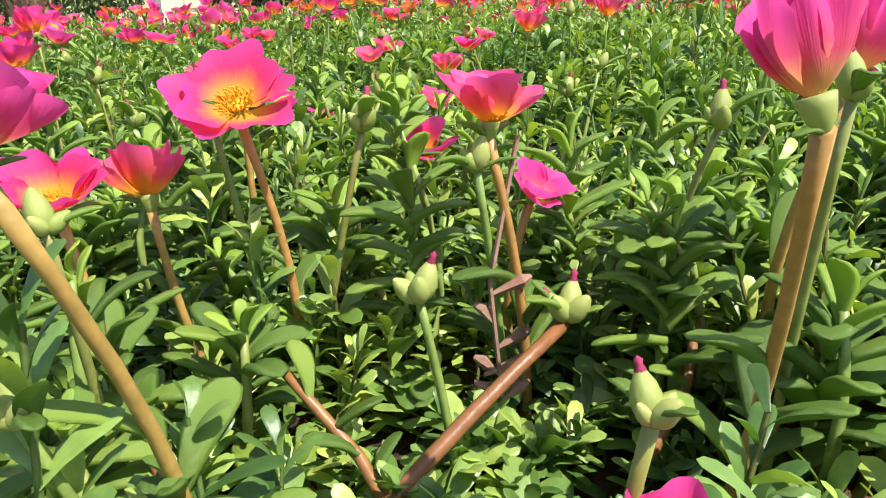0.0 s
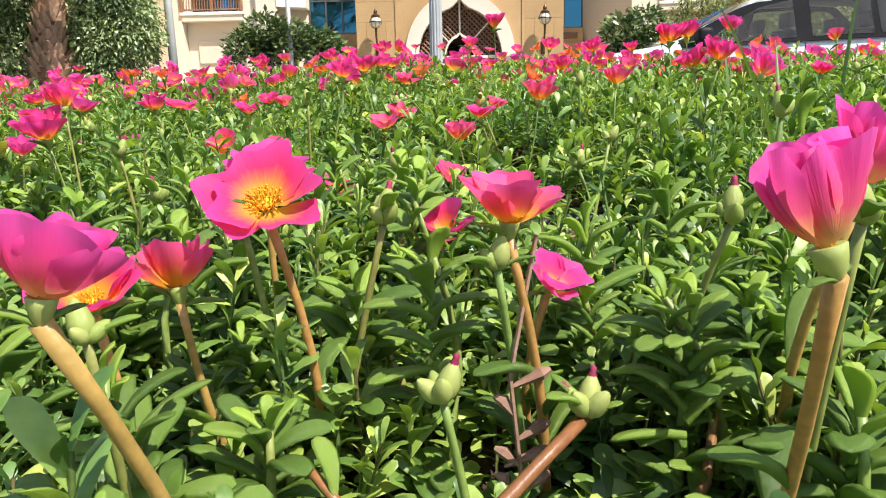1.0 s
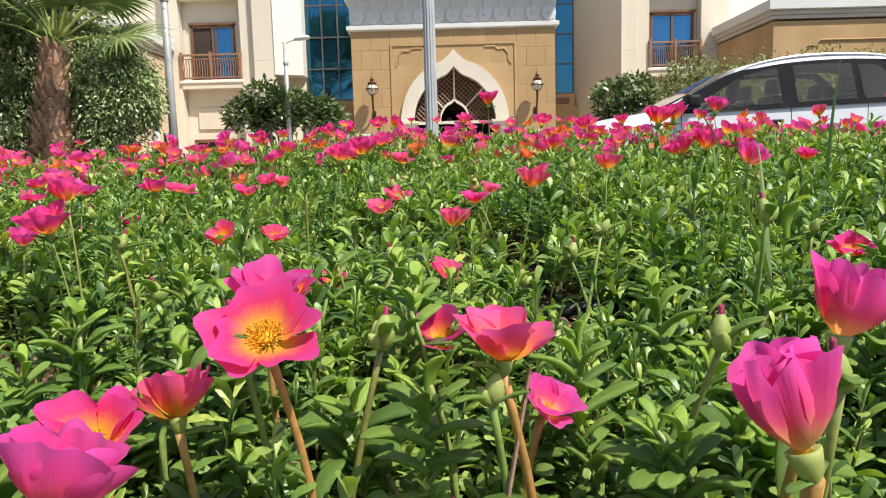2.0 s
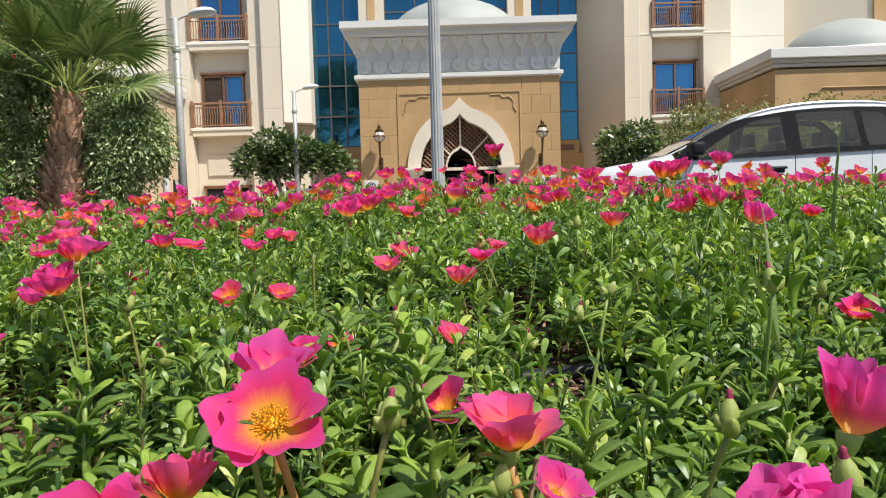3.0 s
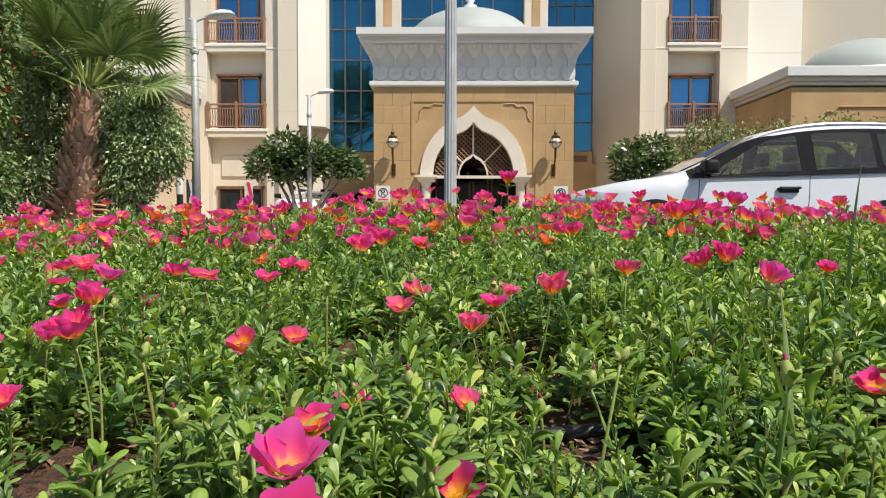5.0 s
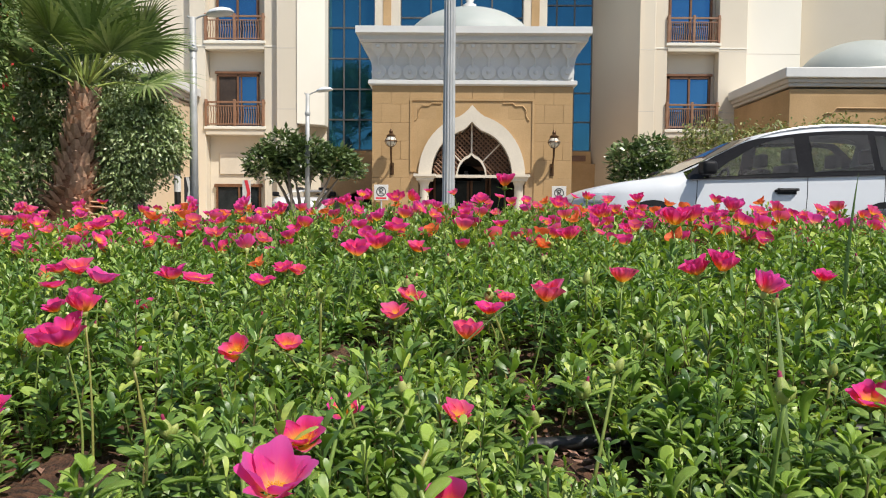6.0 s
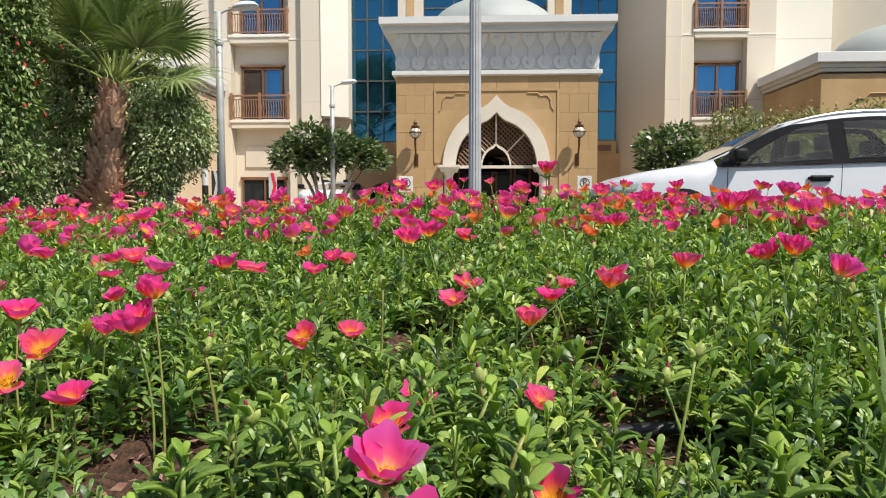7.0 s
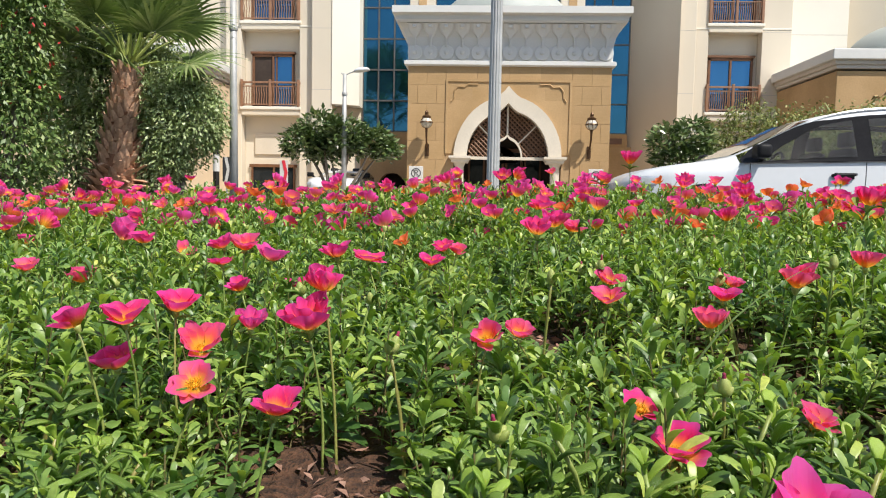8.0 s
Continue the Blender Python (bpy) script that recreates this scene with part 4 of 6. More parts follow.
# ---- cars ----
def car(label, at, turn, tall=1.0):
    """A five-door car, nose at local x = 0, tail at 4.4, near side at local y = 0."""
    c = thing("car", label, "car", at=at, turn=turn)
    xs = np.concatenate([[0.0, 0.03, 0.06, 0.12], np.linspace(0.2, 4.32, 52), [4.36, 4.4]])
    belt = np.interp(xs, [0, 0.06, 0.2, 0.5, 0.9, 1.25, 2.2, 4.0, 4.4], [0.70, 0.78, 0.85, 0.93, 0.985, 1.0, 1.04, 1.10, 1.02])
    top = np.interp(xs, [0, 0.06, 0.2, 0.5, 0.9, 1.15, 2.1, 2.3, 2.65, 3.0, 3.5, 3.9, 4.15, 4.33, 4.4], [0.74, 0.82, 0.90, 0.97, 1.02, 1.05, 1.53, 1.59, 1.645, 1.67, 1.675, 1.66, 1.58, 1.14, 1.04]) * tall
    half = np.interp(xs, [0, 0.06, 0.2, 0.5, 1.0, 3.8, 4.2, 4.4], [0.45, 0.6, 0.76, 0.86, 0.90, 0.90, 0.84, 0.7])
    roof = np.interp(xs, [0, 0.9, 1.1, 2.0, 3.8, 4.4], [0.80, 0.84, 0.82, 0.74, 0.72, 0.70])
    for curve in (belt, top, roof):
        for _ in range(4):
            curve[3:-3] = (curve[2:-4] + 2 * curve[3:-3] + curve[4:-2]) / 4

    def section(i):
        w, b, t, k = half[i], belt[i], max(top[i], belt[i] + 0.03), half[i] * roof[i]
        s = [(w * 0.92, 0.24), (w * 0.99, 0.36), (w, 0.6), (w * 0.985, 0.82 if b > 0.86 else b - 0.05), (w * 0.96, b), (k, b + (t - b) * 0.86), (k * 0.9, b + (t - b) * 0.965), (k * 0.5, t)]
        return [(0.9 - y, z) for y, z in s] + [(0.9 + y, z) for y, z in s[::-1]]

    bm = bmesh.new()
    rings = [[bm.verts.new((x, y, z)) for y, z in section(i)] for i, x in enumerate(xs)]
    for r0, r1 in zip(rings, rings[1:]):
        x0, x1 = r0[0].co.x, r1[0].co.x
        for k in range(16):
            side_hole = k in (4, 10) and x0 > 1.2 and x1 < 4.0
            screen_hole = k in (6, 7, 8) and x0 > 1.2 and x1 < 2.05
            if not side_hole and not screen_hole:
                bm.faces.new((r0[k], r1[k], r1[(k + 1) % 16], r0[(k + 1) % 16]))
    bm.faces.new(rings[0])
    bm.faces.new(rings[-1][::-1])
    bmesh.ops.recalc_face_normals(bm, faces=bm.faces[:])
    me = mesh_of("body", bm, CAR_PAINT, True)
    body = new("body", me)
    body.parent = c

    def side_point(x, f, s, out=0.006):
        """A point on the glasshouse side: f from belt (0) to gutter (1); s: -1 near side, 1 far side."""
        b, w, k = np.interp(x, xs, belt), np.interp(x, xs, half), np.interp(x, xs, half * roof)
        t = max(np.interp(x, xs, top), b + 0.03)
        y = w * 0.96 + (k - w * 0.96) * f
        return Vector((x, 0.9 + s * (y + out), b + (t - b) * 0.86 * f))

    def pane(name, x0, x1, low, high, s, material, parent, out):
        """A curved panel on the glasshouse between two height curves, each a pair of (x list, f list)."""
        bm = bmesh.new()
        n, rows = max(8, int((x1 - x0) / 0.06)), []
        for i in range(n + 1):
            x = x0 + (x1 - x0) * i / n
            lo, hi = float(np.interp(x, *low)), float(np.interp(x, *high))
            rows.append([bm.verts.new(side_point(x, lo + max(hi - lo, 0.004) * j / 4, s, out)) for j in range(5)])
        for r0, r1 in zip(rows, rows[1:]):
            for j in range(4):
                bm.faces.new((r0[j], r1[j], r1[j + 1], r0[j + 1]))
        return part(name, bm, material, parent, "", True)

    for s in (-1, 1):
        flat = ([0, 5], [0.07, 0.07])
        gutter = ([1.26, 1.4, 1.6, 1.9, 2.1, 2.3, 3.4, 3.75, 4.02, 4.08], [0.45, 1.08, 1.13, 1.13, 1.08, 1.0, 1.0, 0.98, 0.6, 0.08])
        head = ([1.26, 1.44, 1.72, 2.02, 2.2, 2.52, 3.38, 3.46, 3.7, 3.88, 3.95, 4.08], [0.0, 0.08, 0.62, 0.86, 0.91, 0.92, 0.90, 0.88, 0.84, 0.5, 0.1, 0.0])
        pane("window_surround", 1.26, 4.08, head, gutter, s, GLOSS_BLACK, c, 0.030)
        pane("window_seal", 1.26, 4.08, ([0, 5], [-0.02, -0.02]), flat, s, GLOSS_BLACK, c, 0.030)
        for p0, p1 in ((2.52, 2.70), (3.38, 3.46)):
            pane("pillar", p0, p1, flat, head, s, GLOSS_BLACK, c, 0.030)
        pane("side_window", 1.44, 2.52, flat, ([1.44, 1.72, 2.02, 2.2, 2.52], [0.08, 0.62, 0.86, 0.91, 0.92]), s, CAR_GLASS, c, 0.037)
        pane("side_window", 2.70, 3.38, flat, ([2.7, 3.38], [0.92, 0.90]), s, CAR_GLASS, c, 0.037)
        pane("quarter_window", 3.46, 3.95, flat, ([3.46, 3.7, 3.88, 3.95], [0.88, 0.84, 0.5, 0.1]), s, CAR_GLASS, c, 0.037)
        part("belt_trim", tube(bmesh.new(), [side_point(x, -0.03, s, 0.012) for x in np.linspace(1.3, 4.0, 10)], 0.011, 5), CHROME, c, "thin chrome strip")
        part("roof_rail", tube(bmesh.new(), [side_point(x, 1.06 + d, s, -0.02) for x, d in [(2.05 + 1.9 * f, 0.08 * math.sin(math.pi * f) ** 0.5) for f in np.linspace(0, 1, 22)]], 0.017, 6), CAR_PAINT, c, "white roof rail")
        yside = 0.9 + s * 0.905
        for hx in (2.38,):
            h = part("door_handle", tube(bmesh.new(), [(hx - 0.13, yside - s * 0.01, 0.872), (hx - 0.1, yside + s * 0.03, 0.88), (hx + 0.1, yside + s * 0.03, 0.888), (hx + 0.13, yside - s * 0.01, 0.89)], 0.017, 8), CAR_BLACK, c, "black door handle")
            part("recess", bevelled(boxed(hx - 0.11, hx + 0.11, yside - s * 0.002 - 0.004, yside - s * 0.002 + 0.004, 0.835, 0.905), 0.003), CAR_BLACK, h)
        for dx, z0, z1 in ((1.36, 0.35, 1.0), (2.62, 0.35, 1.05), (3.5, 0.45, 1.06)):
            pts = [(dx, 0.9 + s * 0.893, z0), (dx - 0.02, 0.9 + s * 0.9005, 0.6), (dx, 0.9 + s * 0.888, 0.82), (dx + 0.01, 0.9 + s * 0.866, z1)]
            part("door_gap", tube(bmesh.new(), pts, 0.004, 4), CAR_BLACK, c)
        m = part("mirror", bevelled(boxed(1.36, 1.52, 0.9 + s * 0.99 - 0.11, 0.9 + s * 0.99 + 0.11, 1.045, 1.2), 0.045, 3), CAR_BLACK, c, "black door mirror", True)
        part("mirror_arm", tube(bmesh.new(), [(1.5, 0.9 + s * 0.84, 1.03), (1.46, 0.9 + s * 0.93, 1.07)], 0.03, 6), CAR_BLACK, m)
        part("headlight", bevelled(boxed(0.1, 0.5, 0.9 + s * 0.72 - 0.09, 0.9 + s * 0.72 + 0.06, 0.72, 0.84), 0.03, 2), HEADLIGHT, c, "clear headlight")
        part("sill_cladding", bevelled(boxed(1.3, 3.2, 0.9 + s * 0.9 - 0.015, 0.9 + s * 0.9 + 0.012, 0.24, 0.42), 0.01), CAR_BLACK, c)
        for wx in (0.86, 3.52):
            wy = 0.9 + s * 0.80
            arch = lathe(bmesh.new(), [(0.33, -0.112), (0.40, -0.112), (0.40, -0.1), (0.33, -0.1)], n=28)
            bmesh.ops.rotate(arch, verts=arch.verts[:], matrix=Matrix.Rotation(radians(90 * s), 3, "X"))
            bmesh.ops.translate(arch, verts=arch.verts[:], vec=(wx, wy, 0.36))
            part("wheel_arch", arch, CAR_BLACK, c)
            wheel = part("wheel", bmesh.new(), RUBBER, c)
            wheel.matrix_basis = pose(wx, wy + s * 0.02, 0.335, 90 * s)
            part("tyre", lathe(bmesh.new(), [(0.22, -0.1), (0.31, -0.11), (0.335, -0.08), (0.335, 0.08), (0.31, 0.11), (0.22, 0.1)], n=32), RUBBER, wheel, "", True)
            rim = lathe(bmesh.new(), [(0.0, -0.09), (0.05, -0.09), (0.06, -0.07), (0.2, -0.085), (0.225, -0.095), (0.225, 0.05)], n=30)
            part("rim", rim, CHROME, wheel, "silver alloy rim")
    # windscreen and rear screen
    for name, x0, x1, off in (("windscreen", 1.17, 2.08, 0.012), ("rear_window", 4.3, 4.17, 0.012)):
        bm = bmesh.new()
        rows = []
        for f in (0.0, 0.5, 1.0):
            x = x0 + (x1 - x0) * f
            z = float(np.interp(x, xs, top)) + off
            w = float(np.interp(x, xs, half * roof)) * (0.93 if name == "windscreen" else 0.8)
            rows.append([bm.verts.new((x, 0.9 + w * v, z - (0.004 + 0.012 * f) * abs(v) ** 3)) for v in (-1, -0.5, 0, 0.5, 1)])
        for r0, r1 in zip(rows, rows[1:]):
            for k in range(4):
                bm.faces.new((r0[k], r0[k + 1], r1[k + 1], r1[k]))
        part(name, bm, SCREEN_GLASS, c, "", True)
    # cabin seen through the glass
    part("cabin_lining", bevelled(boxed(1.15, 4.0, 0.12, 1.68, 0.28, 0.62), 0.04), CABIN, c)
    for s in (-1, 1):
        part("door_lining", bevelled(boxed(1.3, 4.0, 0.9 + s * 0.79 - 0.02, 0.9 + s * 0.79 + 0.02, 0.4, 0.98), 0.015), CABIN, c)
    part("dashboard", bevelled(boxed(1.2, 1.62, 0.16, 1.64, 0.5, 1.0), 0.06, 2), CABIN, c, "dark dashboard", True)
    for sx, sy, wide in ((2.45, 0.50, 0.25), (2.45, 1.30, 0.25), (3.40, 0.9, 0.66)):
        seat = part("seat", bevelled(boxed(sx - 0.45, sx + 0.06, sy - wide, sy + wide, 0.5, 0.72), 0.06, 2), CABIN, c, "dark fabric seat", True)
        back = bevelled(boxed(-0.07, 0.07, -wide, wide, 0.0, 0.60), 0.05, 2)
        bmesh.ops.rotate(back, verts=back.verts[:], matrix=Matrix.Rotation(radians(16), 3, "Y"))
        bmesh.ops.translate(back, verts=back.verts[:], vec=(sx, sy, 0.62))
        part("backrest", back, CABIN, seat, "", True)
        for hy in ((sy,) if wide < 0.5 else (sy - 0.4, sy + 0.4)):
            part("headrest", bevelled(boxed(sx + 0.12, sx + 0.23, hy - 0.13, hy + 0.13, 1.22, 1.40), 0.04, 2), CABIN, seat, "", True)
    ring = [(1.80 + 0.07 * math.cos(a), 0.5 + 0.19 * math.sin(a), 0.98 + 0.17 * math.cos(a)) for a in np.linspace(0, math.tau, 21)]
    part("steering_wheel", tube(bmesh.new(), ring, 0.016, 6, False), CABIN, c)
    part("grille", bevelled(boxed(-0.03, 0.06, 0.52, 1.28, 0.5, 0.68), 0.02), CAR_BLACK, c)
    return c


car("white compact SUV parked along the road behind the bed", (1.42, 8.1, 0), 0.0)
car("white hatchback parked in front of the arched wall", (-4.3, 22.9, 0.12), 90, 0.8)


# ---- trees and shrubs ----
def leaf_cloud(name, blobs, count, size, template, material, parent, seed, label="", tilt=0.5, inner=1.6, hang=-0.5):
    """Leaves gathered near the skin of several lumps; blobs: (x, y, z, rx, ry, rz)."""
    rng = np.random.default_rng(seed)
    b = np.array(blobs, float)
    share = (b[:, 3] * b[:, 5]) / (b[:, 3] * b[:, 5]).sum()
    pick = rng.choice(len(b), count, p=share)
    d = rng.normal(size=(count, 3))
    d /= np.linalg.norm(d, axis=1)[:, None]
    clump = rng.normal(size=(len(b) * 40, 3))
    clump /= np.linalg.norm(clump, axis=1)[:, None]
    which = rng.integers(0, len(clump), count)
    d = d * 0.32 + clump[which] * 0.9
    d /= np.linalg.norm(d, axis=1)[:, None]
    swell = rng.normal(0.0, 0.09, len(clump))
    r = 1.0 + swell[which] - np.abs(rng.normal(0, 0.15, count)) + rng.normal(0, 0.04, count)
    deep = rng.random(count) < 0.16
    r = np.where(deep, rng.uniform(0.35, 0.8, count), r)
    p = b[pick, :3] + d * r[:, None] * b[pick, 3:]
    az = np.arctan2(d[:, 1], d[:, 0]) + rng.normal(0, 0.8, count)
    el = rng.normal(hang, tilt, count)
    a, s = directions(az, el, rng.normal(0, 0.6, count))
    v, f = scattered(*template, p, a, s, size * rng.uniform(0.6, 1.25, count) * np.where(deep, inner, 1.0))
    ob = new(name, mesh_from_arrays(name, v, f, material))
    ob.parent = parent
    return tagged(ob, label)


def shrub(name, label, category, at, blobs, count, size, material, seed, stems=5, template=None, group=""):
    t = thing(name, label, category, group, at=at)
    rng = random.Random(seed)
    for k in range(stems):
        bm = bmesh.new()
        x, y, z, rx, ry, rz = blobs[k % len(blobs)]
        tip = (x + rng.uniform(-0.4, 0.4) * rx, y + rng.uniform(-0.4, 0.4) * ry, z + rng.uniform(-0.1, 0.5) * rz)
        tube(bm, bend((rng.uniform(-0.1, 0.1), rng.uniform(-0.1, 0.1), -0.05), tip, (rng.uniform(-0.15, 0.15), rng.uniform(-0.15, 0.15), 0.1), 6), [0.06, 0.055, 0.045, 0.04, 0.03, 0.02, 0.01], 7)
        part("branch", bm, TRUNK, t, "", True)
    leaf_cloud("crown", blobs, count, size, template or almond(), material, t, seed, inner=1.0 if size > 0.2 else 1.6, hang=0.25 if size > 0.2 else -0.5)
    return t


BIG_LEAF = almond(0.25)
shrub("shrub", "dense dark green rounded shrub beside the palm", "shrub", (-6.2, 13.6, 0), [(0.08, 0, 2.0, 0.86, 0.8, 1.0), (0.45, -0.1, 1.95, 0.58, 0.6, 0.66), (-0.25, 0, 2.5, 0.68, 0.7, 0.6), (-0.35, 0, 1.15, 0.6, 0.6, 0.85), (0.28, -0.15, 2.5, 0.5, 0.5, 0.5), (-0.05, -0.2, 1.25, 0.46, 0.5, 0.5), (-0.1, -0.35, 1.8, 0.5, 0.4, 0.6)], 23000, 0.095, DARK_LEAF, 11)
shrub("tree", "dense dark green tree behind the palm", "tree", (-8.2, 14.2, 0), [(0, 0, 1.4, 1.1, 1.0, 1.3), (0.2, 0, 2.8, 1.0, 0.9, 1.0), (-0.6, 0, 3.6, 1.1, 0.9, 1.0), (-0.8, 0.2, 2.2, 1.0, 0.9, 1.0), (-0.3, 0, 4.9, 1.3, 1.0, 1.1), (-1.8, 0, 4.2, 1.2, 1.0, 1.4), (0.5, -0.1, 1.0, 0.7, 0.7, 0.8), (1.0, 0.3, 2.9, 0.75, 0.6, 0.7), (1.2, 0.3, 2.0, 0.6, 0.6, 0.8), (1.0, 0.4, 3.4, 0.7, 0.5, 0.6)], 33000, 0.115, DARK_LEAF, 12, 7)
climber = shrub("bougainvillea", "bright green climbing shrub dotted with red bracts", "shrub", (-8.0, 11.2, 0), [(0, 0, 1.5, 0.9, 0.7, 1.3), (-0.1, 0, 3.0, 0.95, 0.7, 1.0), (-0.2, 0, 4.3, 1.1, 0.8, 1.0), (0.45, 0, 3.7, 0.5, 0.5, 0.7), (0.3, 0, 2.4, 0.55, 0.5, 0.6)], 12000, 0.115, BRIGHT_LEAF, 13, 6)
tagged(leaf_cloud("bract_spray", [(0.1, -0.1, 3.0, 0.95, 0.75, 1.5), (0.0, -0.1, 4.3, 1.1, 0.85, 0.9)], 260, 0.10, almond(0.3), RED_BRACT, climber, 14, "red papery bracts"), "red papery bracts", kind="stuff")
# leafy hedge closing the far side of the lawn
for k, (hx, hy) in enumerate(((-10.6, 14.5), (-12.6, 13.0), (-11.5, 11.0))):
    shrub("tree", "dense dark green tree in the row beyond the palm", "tree", (hx, hy, 0), [(0, 0, 1.4, 1.3, 1.0, 1.4), (0.1, 0, 3.0, 1.3, 1.0, 1.2), (-0.2, 0, 4.6, 1.2, 1.0, 1.2)], 3500, 0.19, DARK_LEAF, 30 + k)


def frangipani(at, blobs, count, seed, label):
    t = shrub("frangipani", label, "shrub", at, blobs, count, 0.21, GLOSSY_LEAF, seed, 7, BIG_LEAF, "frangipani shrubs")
    leaf_cloud("blossoms", [(x, y, z, rx * 1.03, ry * 1.03, rz * 1.03) for x, y, z, rx, ry, rz in blobs], count // 14, 0.11, almond(0.4), WHITE_BLOOM, t, seed + 1, "white blossom clusters")
    return t


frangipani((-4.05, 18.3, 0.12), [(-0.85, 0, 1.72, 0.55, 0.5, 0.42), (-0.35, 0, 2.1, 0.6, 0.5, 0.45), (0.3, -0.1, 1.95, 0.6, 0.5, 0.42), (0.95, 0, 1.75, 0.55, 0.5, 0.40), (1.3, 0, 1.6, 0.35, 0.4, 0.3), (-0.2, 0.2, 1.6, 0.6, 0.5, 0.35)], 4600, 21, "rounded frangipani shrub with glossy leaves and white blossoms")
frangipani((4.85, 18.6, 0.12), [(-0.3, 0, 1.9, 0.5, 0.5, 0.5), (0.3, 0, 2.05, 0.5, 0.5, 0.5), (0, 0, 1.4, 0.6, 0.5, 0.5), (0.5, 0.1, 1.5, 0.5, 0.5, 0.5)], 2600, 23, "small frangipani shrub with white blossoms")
hedge_blobs = [(k * 0.85, 0.1 * math.sin(k * 2.1), 1.85 + 0.10 * math.sin(k * 1.7) + 0.012 * k, 0.85, 0.6, 1.20 + 0.10 * math.sin(k * 2.9)) for k in range(14)]
hedge_blobs[0] = (0.0, 0.0, 1.45, 0.6, 0.5, 1.05)
shrub("hedge", "mixed green hedge along the side wing", "hedge", (6.1, 19.6, 0.12), hedge_blobs, 42000, 0.12, HEDGE_LEAF, 25, 14)


def fan_palm(at, label, size=1.0, boot_count=230, lean=0.0):
    p = thing("fan_palm", label, "palm", at=at)
    p.matrix_basis = p.matrix_basis @ pose(0, 0, 0, 0, lean, 0) @ Matrix.Scale(size, 4)
    rng = random.Random(3)
    prof = [(0.52, -0.1), (0.46, 0.3), (0.37, 0.8), (0.28, 1.4), (0.23, 2.0), (0.20, 2.4), (0.18, 2.7), (0.1, 2.92)]
    part("trunk", lathe(bmesh.new(), prof, n=22), BARK, p, "fibrous brown trunk", True)
    boots = []
    for k in range(3):
        bm = bmesh.new()
        w, l = 0.085 + 0.015 * k, 0.20 + 0.03 * k
        rows = []
        for x, z, ww in ((0, 0, w), (0.035, l * 0.5, w * 0.8), (0.085, l, w * 0.4)):
            rows.append([bm.verts.new((x + d, y * ww, z)) for d, y in ((0, -1), (0.03, 0), (0, 1))] + [bm.verts.new((x - 0.02, 0, z))])
        for r0, r1 in zip(rows, rows[1:]):
            for i in range(4):
                bm.faces.new((r0[i], r0[(i + 1) % 4], r1[(i + 1) % 4], r1[i]))
        bm.faces.new(rows[-1])
        boots.append(mesh_of("leaf_boot", bm, BOOT))
    for k in range(boot_count):
        z = 0.05 + 2.72 * (k / boot_count) ** 1.15
        r = float(np.interp(z, [a[1] for a in prof], [a[0] for a in prof]))
        a = k * 2.39996 + rng.uniform(-0.2, 0.2)
        m = pose(r * 0.96 * math.cos(a), r * 0.96 * math.sin(a), z, 0, 0, math.degrees(a)) @ pose(0, 0, 0, rng.uniform(-12, 12), rng.uniform(10, 75) if z < 1.0 else rng.uniform(-6, 14), 0)
        shared_part("leaf_boot", boots[k % 3], p, m)
    for k in range(24):
        a = k * 2.39996
        lift = radians(88 - 78 * ((k + 0.5) / 24) + rng.uniform(-8, 8))
        stalk = rng.uniform(0.85, 1.4)
        d = Vector((math.cos(lift) * math.cos(a), math.cos(lift) * math.sin(a), math.sin(lift)))
        base = Vector((0.12 * math.cos(a), 0.12 * math.sin(a), 2.80 + 0.30 * math.sin(lift)))
        tip = base + d * stalk - Vector((0, 0, 0.10 * stalk))
        f = part("frond", tube(bmesh.new(), bend(base, tip, (0, 0, 0.08), 4), [0.03, 0.022, 0.018, 0.014, 0.012], 5), BUD, p)
        side = Matrix.Rotation(rng.uniform(-0.6, 0.6), 3, d) @ d.cross(Vector((0, 0, 1))).normalized()
        up = side.cross(d)
        bm = bmesh.new()
        size = rng.uniform(1.05, 1.35)
        for j in range(30):
            an = radians(-112 + 224 * j / 29)
            w = d * math.cos(an) + side * math.sin(an)
            ln = size * (0.72 + 0.28 * math.cos(an)) * rng.uniform(0.9, 1.06)
            cross = (side * math.cos(an) - d * math.sin(an))
            droop = Vector((0, 0, -1))
            pts = [(0.05, 0.006), (0.35, 0.030), (0.62, 0.021), (0.85, 0.009), (1.0, 0.0015)]
            rows = []
            for t, hw in pts:
                c = tip + w * ln * t + up * 0.10 * math.sin(t * 2) * size + droop * (0.16 * t ** 3 * ln)
                rows.append((bm.verts.new(c - cross * hw * size), bm.verts.new(c + up * 0.012 * (1 - t)), bm.verts.new(c + cross * hw * size)))
            for r0, r1 in zip(rows, rows[1:]):
                bm.faces.new((r0[0], r0[1], r1[1], r1[0]))
                bm.faces.new((r0[1], r0[2], r1[2], r1[1]))
        part("fan", bm, PALM_LEAF, f, "", True)


fan_palm((-7.2, 13.0, 0), "fan palm with a shaggy leaning brown trunk and green fronds", lean=7.5)
for palm_x, palm_y, palm_size in ((-10.4, -15.0, 3.1), (-13.8, -19.0, 3.3)):
    fan_palm((palm_x, palm_y, 0), "tall palm across the road, mirrored in the blue glass", palm_size, 12)


# ---- the flower bed ----
# bare patches: centre, half width, half length
GAPS = ((-0.292, 0.480, 0.062, 0.072), (0.080, 0.508, 0.050, 0.062), (0.07, 0.69, 0.045, 0.055), (-0.118, 0.79, 0.050, 0.065))
VIEW_HALF = 0.70


